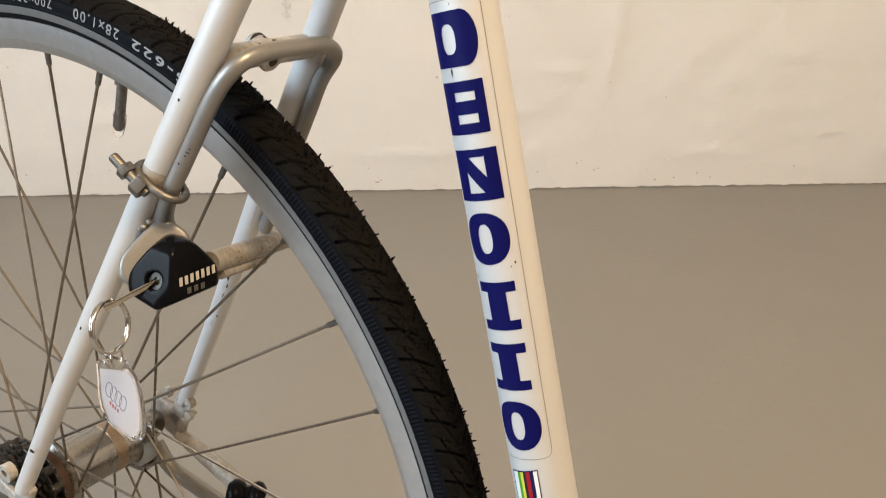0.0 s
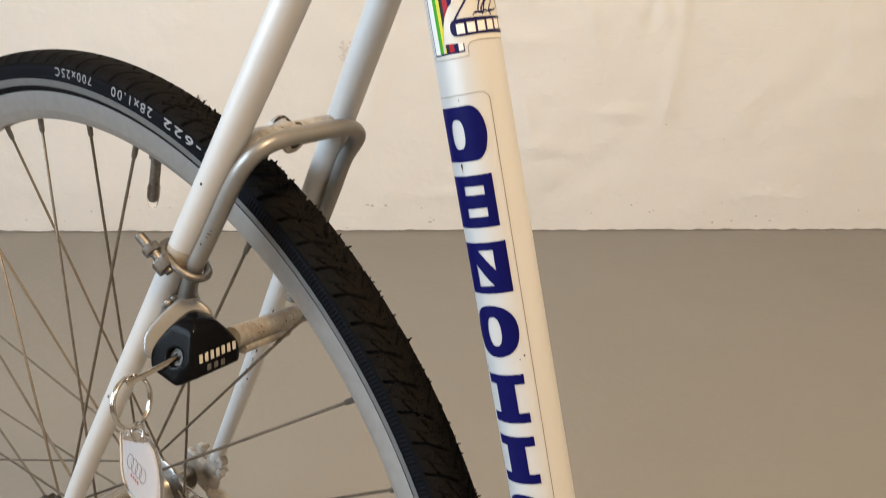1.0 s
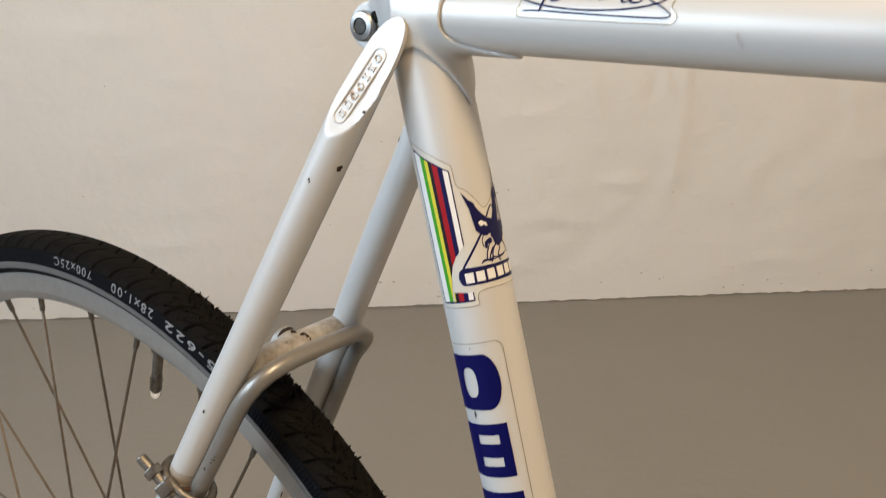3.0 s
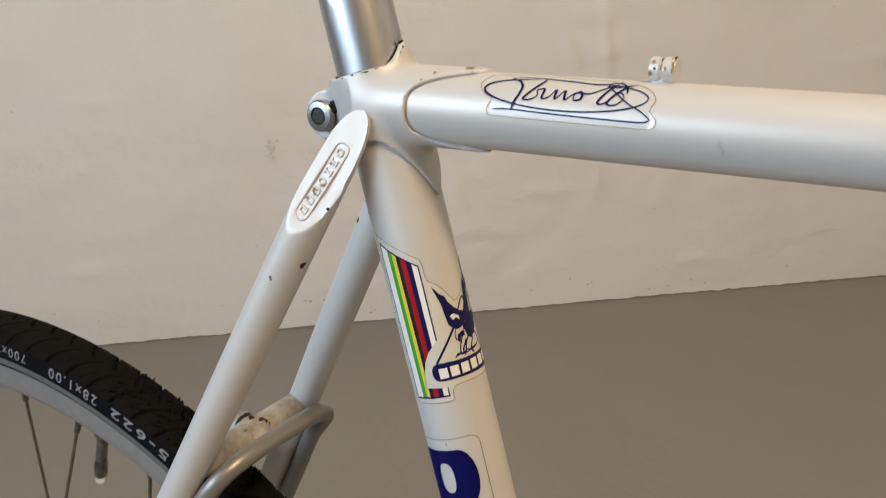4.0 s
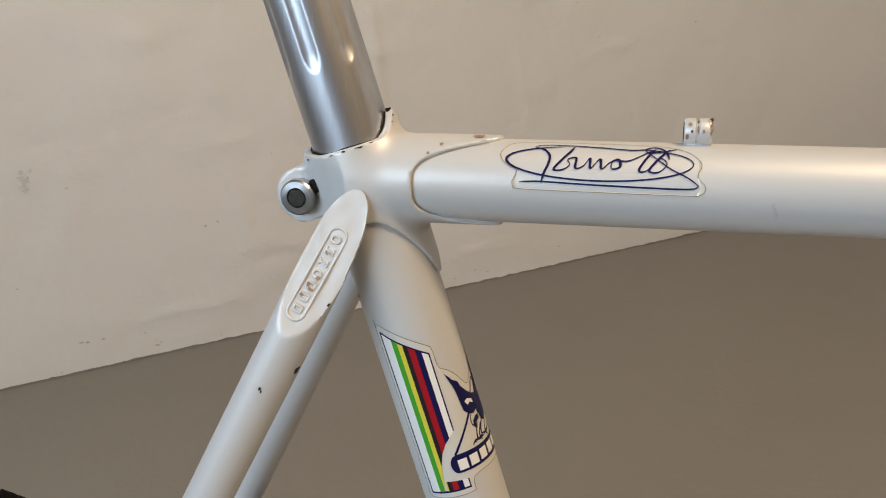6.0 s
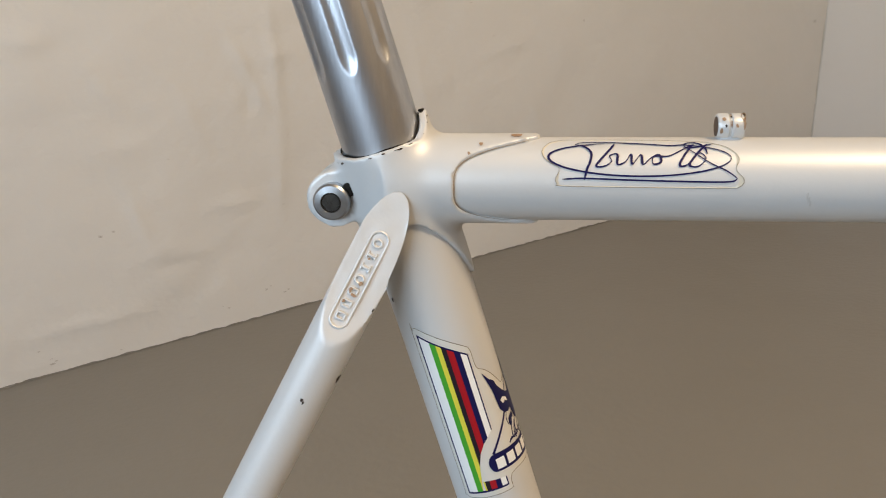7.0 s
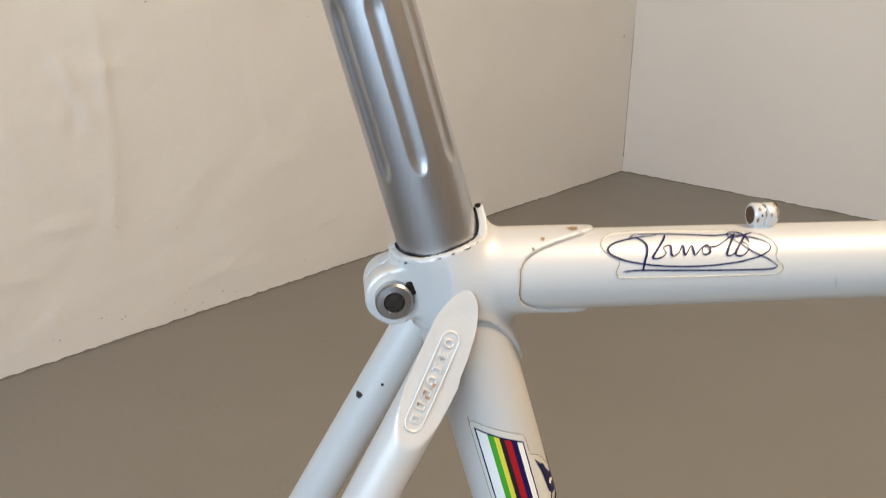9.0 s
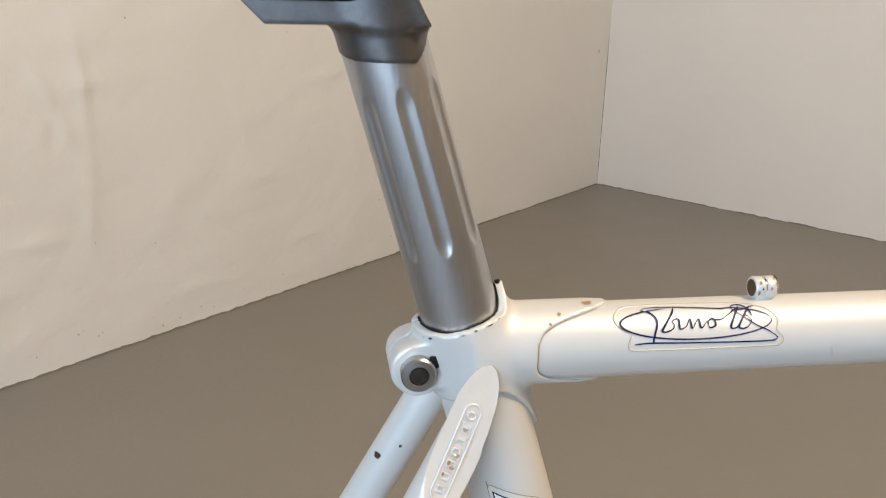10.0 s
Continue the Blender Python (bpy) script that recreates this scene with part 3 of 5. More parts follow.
SHAPES = [
    [(41, 267.5), (50, 264.0), (57, 262.6), (60, 260.2), (68, 257.4), (76, 255.6), (89, 254.2), (86, 251.8), (78, 249.6), (68, 248.8), (60, 249.6), (53, 251.7), (51, 255.8), (49, 260.3)],
    [(95, 255.5), (112, 268), (119, 265), (127, 254.8), (118, 249), (104, 248.6), (95, 251.8)],
    [(84, 254.6), (92, 258.5), (97, 264.0), (103, 266.5), (108, 262), (112, 255), (108, 249), (98, 246.5), (88, 247.5), (82, 250.5)],
    [(90, 252), (104, 250.4), (112, 247.7), (100, 244.8), (88, 243.4), (81, 244.7), (78, 247.7), (70, 247.6), (63, 246.6), (62, 244.2), (65, 243.7), (68, 245.6), (76, 245.6), (76, 249.6)],
]
LINES = [([(22.5, 238.0), (60, 250.0)], 0.9), ([(75, 256), (84, 259), (91, 259.8), (94, 256.5)], 0.7), ([(118, 274), (112.5, 268.4), (101, 262.5), (97, 256)], 0.35), ([(77, 244), (68, 240.6), (70, 238.2)], 0.7), ([(93, 243.5), (83, 239.8), (88, 237.8)], 0.7),
         ([(66, 246.2), (61, 244.8), (59.5, 247.2), (63, 249.2)], 0.4), ([(72, 246), (64, 242.2), (62, 239.4)], 0.6), ([(84, 245), (75, 242.4), (72, 239.2)], 0.7), ([(52, 238.6), (58, 239.8), (66, 239.0), (74, 240.0), (86, 239.2), (104, 240.4)], 0.6), ([(56, 239.0), (66, 239.6), (74, 239.0), (86, 239.8), (100, 239.6)], 0.5), ([(99, 246), (108, 243), (112, 240)], 0.8)]
for pts, wide in LINES:
    part("emblem_line", mesh("emblem_line", *ribbon(curve2([(a * RD, t) for a, t in pts], 0.5), wide, seat_mm), 0), NAVY, seat_tube)
part("emblem_patch", mesh("emblem_patch", *trapezoids([[(58, 254.6), (64, 255.2), (72, 253.9), (73, 252.2), (67, 253.4), (62, 252.8)]], lift3, 3), 30), WHITE_INK, seat_tube)
for k in range(4):
    part("emblem_patch", mesh("emblem_patch", *trapezoids([[(100 + 5 * k, 253.0), (102 + 5 * k, 253.0), (108 + 4 * k, 262.0), (106.5 + 4 * k, 262.0)]], lift3, 3), 30), WHITE_INK, seat_tube)
contour = [(-33, 227), (-33, 287.0), (-31.5, 288.7), (-26.3, 289.6), (28, 279.6), (34.7, 277.8), (36.2, 275.5), (36.4, 271.5), (39, 269.6), (45, 268.6), (55, 266), (68, 261.2), (74, 259.6), (86, 261.2), (98, 264), (110, 268.4), (114, 274)]
part("decal_edge", mesh("decal_edge", *ribbon(curve2([(a * RD, t) for a, t in contour], 1.0), 0.24, seat_mm), 0), FILM_EDGE, seat_tube)
part("decal_edge", mesh("decal_edge", *ribbon(curve2([(a * RD, t) for a, t in [(-33, 227), (-29, 223.4), (30, 222.9), (36, 223.8), (37, 226.8), (48, 228.6), (90, 228.3), (128, 228.0)]], 1.0), 0.24, seat_mm), 0), FILM_EDGE, seat_tube)
film_low = [(-33, 227), (-29, 223.4), (30, 222.9), (36, 223.8), (37, 226.8), (48, 228.6), (90, 228.3), (128, 228.0)]
part("decal_film", mesh("decal_film", *trapezoids([contour[1:] + [(128, 274)] + film_low[::-1]], lambda a, s: on_seat(a, s, 0.00012), 3), 30), DECAL_CLEAR, seat_tube, "clear cream decal film")
for lp in SHAPES:
    part("emblem_shape", mesh("emblem_shape", *trapezoids([lp], lift2, 3), 30), NAVY, seat_tube)
chips("paint_chip", [(-52, 300, 2, 0.9), (-10, 178.6, 1.5, 1.6), (44, 94, 1.2, 0.6), (36, 92.5, 0.9, 0.4), (-40, 88, 1.5, 0.9), (6, 206, 0.8, 0.4), (-62, 40, 2, 1.5)], on_seat, CHIP, seat_tube, "small dark chip in the paint")

# top tube, cable stop and signature decal
top_tube = part("top_tube", mesh("top_tube", *sweep([(x, top_y(x), TT_Z) for x in (0.262, 0.35, 0.45, 0.55, 0.65, 0.78)], TT_R, 64)), PAINT, bicycle, "pearl white enamelled top tube")


def top_mm(x, y):
    """Plane millimetres along and round the top tube."""
    return on_top(x, math.degrees(y / (TT_R * 1000)), 0.00026)


sig_film = curve2([(49.0, 14.2), (48.2, 12), (48.9, 9.8), (51, 7.8), (53.6, 6.4), (53.2, 4.6), (52.4, 3.0), (53.0, 1.4), (55, 0.8), (78, 0.5), (104, 0.4), (108, 0.7), (109.4, 1.9), (109.3, 3.5), (107.6, 5.2), (107.2, 6.8), (108.2, 9.5),
                   (106.6, 12.4), (103, 15.0), (96, 17.0), (78, 17.9), (58, 17.9), (51.5, 16.6), (49.0, 14.2)], 0.7)
part("decal_film", mesh("decal_film", *trapezoids([sig_film[:-1]], lambda x, y: on_top(x, math.degrees(y / (TT_R * 1000)), 0.00014), 60), 30), FILM, top_tube, "clear yellowed decal film")
part("decal_edge", mesh("decal_edge", *ribbon(sig_film, 0.16, lambda x, y: top_mm(x, y)), 0), FILM_EDGE, top_tube)


def pen(pts, wide, onto):
    """A pen stroke that swells on the way down and thins on the way up."""
    vs, fs, n = [], [], len(pts)
    for i, p in enumerate(pts):
        a, b = pts[max(i - 1, 0)], pts[min(i + 1, n - 1)]
        dx, dy = b[0] - a[0], b[1] - a[1]
        q = math.hypot(dx, dy) or 1.0
        w = wide * (0.86 - 0.38 * dy / q) * min(1.0, 0.35 + 0.2 * min(i, n - 1 - i))
        vs += [onto(p[0] - dy / q * w / 2, p[1] + dx / q * w / 2), onto(p[0] + dy / q * w / 2, p[1] - dx / q * w / 2)]
        if i:
            fs.append((2 * i - 2, 2 * i - 1, 2 * i + 1, 2 * i))
    return vs, fs


# flourish of the maker's mark: an open oval, a hook, an underline and a scribble inside
t_oval = np.linspace(radians(112), radians(420), 60)
FLOURISH = [
    [(78 + 27.8 * math.cos(t), 9.9 + 6.0 * math.sin(t) - 0.0035 * (78 + 27.8 * math.cos(t) - 78)) for t in t_oval] + [(88, 14.6), (80, 15.4), (71, 16.1), (64, 16.3), (60, 16.0), (58.5, 15.1)],
    curve2([(58.5, 15.1), (61.6, 13.9), (63.4, 11.5), (63.1, 8.5), (62.1, 6.0), (61.3, 2.7)], 0.5),
    curve2([(54.6, 2.9), (61, 3.2), (73, 2.8), (90, 2.4), (104, 2.3), (107.2, 3.0), (106.9, 3.8), (104, 5.8), (99.6, 8.0), (94.8, 11.7), (91.9, 14.8), (93.9, 16.2), (96.4, 15.7), (98.2, 13.6), (98.8, 11.2)], 0.5),
    curve2([(70.7, 15.6), (69.6, 13.4), (67, 10), (64.9, 7.0), (67.6, 7.0), (69.6, 8.6), (69.0, 10.4), (71.4, 11.0), (71.4, 7.6), (73.8, 8.4), (75.6, 11.0), (75.9, 7.6), (78.6, 10.8), (79.2, 7.6), (81.6, 9.7), (84.0, 10.9), (84.6, 8.4), (82.2, 7.7),
            (82.6, 10.2), (87, 10.4), (91, 12.6), (94.9, 15.4)], 0.4),
    curve2([(94.9, 15.4), (92, 11), (90.2, 7.4), (92.4, 7.4), (95.6, 11), (99.0, 15.4)], 0.4),
    curve2([(99.0, 15.4), (95, 10.4), (93.2, 7.3), (96, 7.1), (98.2, 9.6), (96.6, 11.6), (94.6, 10.4)], 0.4),
    curve2([(91.6, 13.6), (96, 14.0), (101.0, 15.6)], 0.4),
]
for line in FLOURISH:
    part("decal_stroke", mesh("decal_stroke", *pen(line, 0.62, lambda x, y: on_top(x, math.degrees(y / (TT_R * 1000)), 0.00030)), 0), NAVY, top_tube, "navy flourish stroke of a decal")
STOP = Vector((TT_X + 0.1070, 0.0005, TT_Z + TT_R + 0.0036))
stop = part("cable_stop", mesh("cable_stop", *merge(
    lathe([(0.0030, -0.0042), (0.0037, -0.0042), (0.0041, -0.0036), (0.0041, -0.0010), (0.0036, -0.0005), (0.0036, 0.0000), (0.0041, 0.0004), (0.0042, 0.0032), (0.0037, 0.0040), (0.0014, 0.0040)], toward(STOP, (1, 0, 0)), 28),
    soft_box(0.0072, 0.0050, 0.0040, Matrix.Translation(STOP + Vector((0, 0, -0.0036))), 0.0012))), PAINT, bicycle, "white cable stop with worn rusty ends")
# rust-brown disc on the barrel end, dark like the shade in its hole
part("cable_hole_disc", mesh("cable_hole_disc", *lathe([(0.0029, -0.0036), (0.0031, -0.00435), (0.0001, -0.00435)], toward(STOP, (1, 0, 0)), 20)), GREASE, stop, "rusty disc, dark to stand for the shaded cable hole")


def on_stop(x, a):
    return STOP + Vector((x / 1000, 0, 0)) + (RIGHT * math.cos(radians(a)) + Vector((0, 0, math.sin(radians(a))))) * (0.0043 if abs(x + 0.2) > 0.5 else 0.0038)


chips("rust_spot", [(3.4, 60, 0.7, 26), (3.6, 20, 0.45, 22), (-0.2, 95, 0.3, 34), (-0.2, 20, 0.25, 20), (-2.6, 40, 0.6, 9), (-3.4, -12, 0.5, 12), (1.4, 12, 0.4, 8)], on_stop, RUST, stop, "rust where the paint has worn off")
chips("paint_chip", [(3.7, 75, 0.35, 18), (-0.2, 60, 0.22, 10), (-2.0, 10, 0.3, 6)], lambda x, a: on_stop(x, a) + Vector((0, -0.00004, 0.00004)), CHIP, stop)
chips("scuff", [(128.6, -8, 0.35, 5), (129.2, -14, 0.5, 5), (129.9, -20, 0.35, 4)], on_top, SCUFF, top_tube, "grey scuff on the paint")


# seat lug: sleeves round both tubes, with ears for the binder bolt
BOLT = Vector((0.2393, 0, 0.8168))


def lug_field(x, y, z):
    px, pz = x - ST_A.x, z - ST_A.z
    s = px * ST_D.x + pz * ST_D.z
    fr = px * ST_F.x + pz * ST_F.z
    a = np.arctan2(fr, np.abs(y))
    rr = np.hypot(fr, y)
    low = 0.3245 - 0.0255 * np.clip((a - 0.25) / 1.32, 0, 1) ** 1.4
    high = 0.3495 + 0.0075 * np.clip((a - 0.9) / 0.67, 0, 1) ** 1.5 + 0.0025 * np.clip((-a - 0.5) / 1.0, 0, 1)
    collar = np.clip((s - 0.338) / 0.008, 0, 1) * 0.0004
    seat = rr - (0.0164 + collar)
    ty = y - (-0.0020 + 0.0190 * (x - 0.258))
    top_r = np.hypot(ty, z - TT_Z)
    b = np.abs(np.arctan2(z - TT_Z, np.abs(ty)))
    tip = TT_X + 0.0208 + 0.027 * np.sin(b) ** 4
    top = np.maximum(np.maximum(top_r - 0.01465, x - tip), TT_X - x)
    ear_r = np.hypot(x - BOLT.x, z - BOLT.z)
    ear = np.maximum(ear_r - 0.0091, np.abs(y) - 0.0102)
    arm = np.maximum(np.maximum(np.abs((x - BOLT.x) * ST_D.x + (z - BOLT.z) * ST_D.z) - 0.0078, np.abs(y) - 0.0085), np.maximum(BOLT.x - x, x - 0.2585))
    seat = np.maximum(seat, np.maximum(low - s, s - high))
    body = smin(seat, top, 0.0042)
    body = np.maximum(body, np.maximum(low - s, s - high) - np.where(x > 0.272, 1.0, 0.0))
    body = smin(body, smin(ear, arm, 0.003), 0.0035)
    body = np.maximum(body, POST_R + 0.0004 - rr - np.where(s < 0.31, 1.0, 0.0))
    body = np.maximum(body, np.where(fr < -0.010, 0.0009 - np.abs(y), -1.0))
    return body


v, f = nets(lug_field, (0.226, -0.020, 0.780), (0.312, 0.020, 0.860), 0.0007)
seat_lug = part("seat_lug", mesh("seat_lug", v, f, 50), PAINT, bicycle, "white seat lug with binder ears and pointed edges")
bolt = part("binder_bolt", mesh("binder_bolt", *merge(
    lathe([(0.0031, 0.0005), (0.0031, 0.0042), (0.0034, 0.0046), (0.0054, 0.0043), (0.0060, 0.0036), (0.0060, 0.0004), (0.0055, 0.0)], toward(BOLT + Vector((0, -0.0100, 0)), (0, -1, 0)), 40),
    lathe([(0.0034, -0.019), (0.0034, 0.0004)], toward(BOLT + Vector((0, -0.0100, 0)), (0, -1, 0)), 20),
    lathe([(0.0030, 0.0), (0.0058, 0.0), (0.0060, 0.003), (0.0030, 0.0036)], toward(BOLT + Vector((0, 0.0095, 0)), (0, 1, 0)), 32))), BOLT_STEEL, bicycle, "steel binder bolt with hexagon socket")
# dark steel puts the shade of the recess into the socket's colour
part("bolt_socket", mesh("bolt_socket", *lathe([(0.0031, 0.0044), (0.0027, 0.0038), (0.0026, 0.0016), (0.0012, 0.0010), (0.0001, 0.0020)], toward(BOLT + Vector((0, -0.0100, 0)), (0, -1, 0)), 6), 20), DARK, bolt, "hexagon socket in darker steel for its shade")
# thin black ring along the edge of the socket
part("socket_ring", mesh("socket_ring", *sweep([BOLT + Vector((0.0031 * math.cos(t), -0.0144, 0.0031 * math.sin(t))) for t in np.linspace(0, 2 * math.pi, 33)[:-1]], 0.00022, 8, closed=True)), GRIME, bolt, "thin black ring round the socket")
part("bolt_tab", mesh("bolt_key", *soft_box(0.0022, 0.0028, 0.0046, pose(BOLT.x + 0.0054, -0.0108, BOLT.z + 0.0036, 0, -20), 0.0006)), GRIME, bolt)


def on_lug_rim(a, s, lift=0.0):
    a = radians(a)
    return ST_A + ST_D * (s / 1000) + (RIGHT * math.cos(a) + ST_F * math.sin(a)) * (0.0158 + lift)


# worn dark line where post and lug meet
rim_pts = []
for k in range(-96, 265, 4):
    a = radians(k)
    a_abs = math.asin(max(-1, min(1, math.sin(a))))
    high = 0.3495 + 0.0075 * max(0, min(1, (a_abs - 0.9) / 0.67)) ** 1.5 + 0.0025 * max(0, min(1, (-a_abs - 0.5) / 1.0))
    rim_pts.append(ST_A + ST_D * (high - 0.0001 + 0.00020 * math.sin(k * 0.11)) + (RIGHT * math.cos(a) + ST_F * math.sin(a)) * 0.0140)
part("worn_rim", mesh("worn_rim", *sweep(rim_pts, [0.00026 + 0.00014 * math.sin(i * 0.61) * math.sin(i * 0.23) + 0.00016 * max(0.0, noise.noise(Vector((i * 0.7, 0, 0)))) for i in range(len(rim_pts))], 8)), GRIME, seat_lug, "dark chipped rim of the lug")
part("front_chip", mesh("front_chip", *sweep([ST_A + ST_D * 0.3535 + ST_F * 0.0150, ST_A + ST_D * 0.3572 + ST_F * 0.0152], [0.0007, 0.0010], 8)), GRIME, seat_lug)
rim_rnd = random.Random(31)
rim_chips = []
for _ in range(20):
    a = rim_rnd.uniform(-80, 85)
    f = max(0, min(1, (radians(a) - 0.9) / 0.67)) ** 1.5
    rim_chips.append((a, 349.4 + 7.5 * f - rim_rnd.uniform(0.2, 0.7), rim_rnd.uniform(0.8, 3.4), rim_rnd.uniform(0.12, 0.30)))
chips("paint_chip", rim_chips, lambda a, s: on_lug_rim(a, s, 0.00115), CHIP, seat_lug, "small dark chip along the lug rim")
for k in range(9):
    a0, s0 = rim_rnd.uniform(18, 60), rim_rnd.uniform(339, 347)
    part("scratch", mesh("scratch", *ribbon([(a0 * 0.29 + i * rim_rnd.uniform(0.2, 0.6), s0 + i * rim_rnd.uniform(-0.2, 0.9)) for i in range(6)], 0.07, lambda x, y: on_lug_rim(x / 0.29, y, 0.00105)), 0), SCUFF, seat_lug, "fine grey scratch in the enamel")
chips("rust_spot", [(40.2, 81, 1.7, 5.0), (29.2, 60, 0.6, 3), (25.5, 45, 0.4, 2)], lambda x, a: on_top(x, a, 0.00150), RUST, seat_lug, "rust spot on the lug edge")

# dirt gathered along the edge of the lug on the top tube
edge_pts = [(20.9 + 27 * math.sin(radians(b)) ** 4, radians(b) * TT_R * 1000) for b in range(-64, 76, 3)]
part("lug_dirt", mesh("lug_dirt", *ribbon(edge_pts, 0.5, lambda x, y: on_top(x, math.degrees(y / (TT_R * 1000)), 0.00045)), 0), LUG_DIRT, seat_lug, "thin brown dirt line along the lug")

# seat post with flutes and saddle head
PS_A = ST_A + ST_D * 0.3643


def post_mesh():
    vs, fs, n = [], [], 180
    ss = [-0.05, -0.03, -0.018] + list(np.arange(-0.012, 0.086, 0.0006))
    for s in ss:
        for k in range(n):
            a = 2 * math.pi * k / n
            dent = 0.0
            for j in range(7):
                c = radians(2 + 51.43 * j)
                d = (a - c + math.pi) % (2 * math.pi) - math.pi
                w = d * POST_R
                along = max(0.0165 - s, s - 0.0595, 0.0)
                e = math.hypot(w, along * 0.42) / 0.0027
                if e < 1:
                    dent = max(dent, 0.0009 * (1 - e ** 2))
            vs.append(PS_A + ST_D * s + (RIGHT * math.cos(a) + ST_F * math.sin(a)) * (POST_R - dent))
    for i in range(len(ss) - 1):
        for k in range(n):
            fs.append((i * n + k, i * n + (k + 1) % n, (i + 1) * n + (k + 1) % n, (i + 1) * n + k))
    return vs, fs


seat_post = part("seat_post", mesh("seat_post", *post_mesh(), 35), POST, bicycle, "brushed aluminium seat post with long flutes")


def head_field(x, y, z):
    px, pz = x - PS_A.x, z - PS_A.z
    s = px * ST_D.x + pz * ST_D.z
    fr = px * ST_F.x + pz * ST_F.z
    rr = np.hypot(fr, y)
    a = np.degrees(np.arctan2(fr, np.abs(y)))
    low = np.maximum(0.0735 - 0.000067 * a, 0.0713 + 0.000155 * (a - 33))
    front = (x - 0.2422) * 0.869 + (z - 0.9275) * 0.495
    neck = np.maximum(np.maximum(rr - 0.0139, low - s), front)
    neck = np.maximum(neck, z - 0.950)
    arm = np.maximum(np.maximum(np.abs(y) - 0.0130, 0.9283 - z), np.maximum(z - 0.950, np.maximum(1.1215 - x - z, front)))
    return smin(neck, arm, 0.0035)


v, f = nets(head_field, (0.158, -0.020, 0.910), (0.252, 0.020, 0.956), 0.0008)
post_head = part("post_head", mesh("post_head", v, f, 50), HEAD, bicycle, "grey cast head of the seat post")
part("clamp_jaw", mesh("clamp_jaw", *soft_box(0.034, 0.031, 0.018, pose(0.2030, 0, 0.9440), 0.002)), PLASTIC, bicycle, "black upper saddle clamp")


# seat stays with flat scalloped caps
def stay_axis(side):
    return [Vector((x, side * y, z)) for x, y, z in ((0.2715, 0.0222, 0.8345), (0.2006, 0.0348, 0.7001), (0.0700, 0.0620, 0.4509), (0.0230, 0.0685, 0.360))]


def stay(side):
    ax = stay_axis(side)
    a = (ax[0] - ax[1]).normalized()
    out = Vector((0, side, 0))
    out = (out - a * out.dot(a)).normalized()
    tilt = radians(12.5)
    nrm = out * math.cos(tilt) + a * math.sin(tilt)
    z0 = 0.7975
    f0 = ax[1] + (ax[0] - ax[1]) * ((z0 - ax[1].z) / (ax[0].z - ax[1].z))
    pts, rad = [], []
    for (p, q), (r0, r1), k in zip(zip(ax, ax[1:]), ((0.0081, 0.0081), (0.0081, 0.0064), (0.0064, 0.0055)), (110, 40, 12)):
        for i in range(k):
            pts.append(p + (q - p) * (i / k))
            rad.append(r0 + (r1 - r0) * i / k)
    pts.append(ax[-1])
    rad.append(0.0055)
    vs, fs = sweep(pts, rad, 64)
    across = nrm.cross(a).normalized()
    fu = (a - nrm * a.dot(nrm)).normalized()
    flat_vs = []
    for v in vs:
        u = (v - f0).dot(fu) * 1000
        if u < -45:
            flat_vs.append(v)
            continue
        d = (v - f0).dot(nrm) - (0.0000045 * u * u if u < 0 else 0.0)
        if d > 0:
            v = v - nrm * (d + 0.00016 * noise.noise(v * 170) + 0.00010 * noise.noise(v * 420))
        if u > 0:
            w = (v - f0).dot(across) * 1000
            lim = 8.0 * math.sqrt(max(0.0, 1 - (min(u, 27.2) / 27.2) ** 2.4))
            v = v + across * ((max(0.6 + 0.03 * u - lim, min(0.6 + 0.03 * u + lim, w)) - w) / 1000) - fu * (max(0.0, u - 27.2) / 1000)
        flat_vs.append(v)
    return flat_vs, fs, f0, fu, nrm.cross(fu), nrm


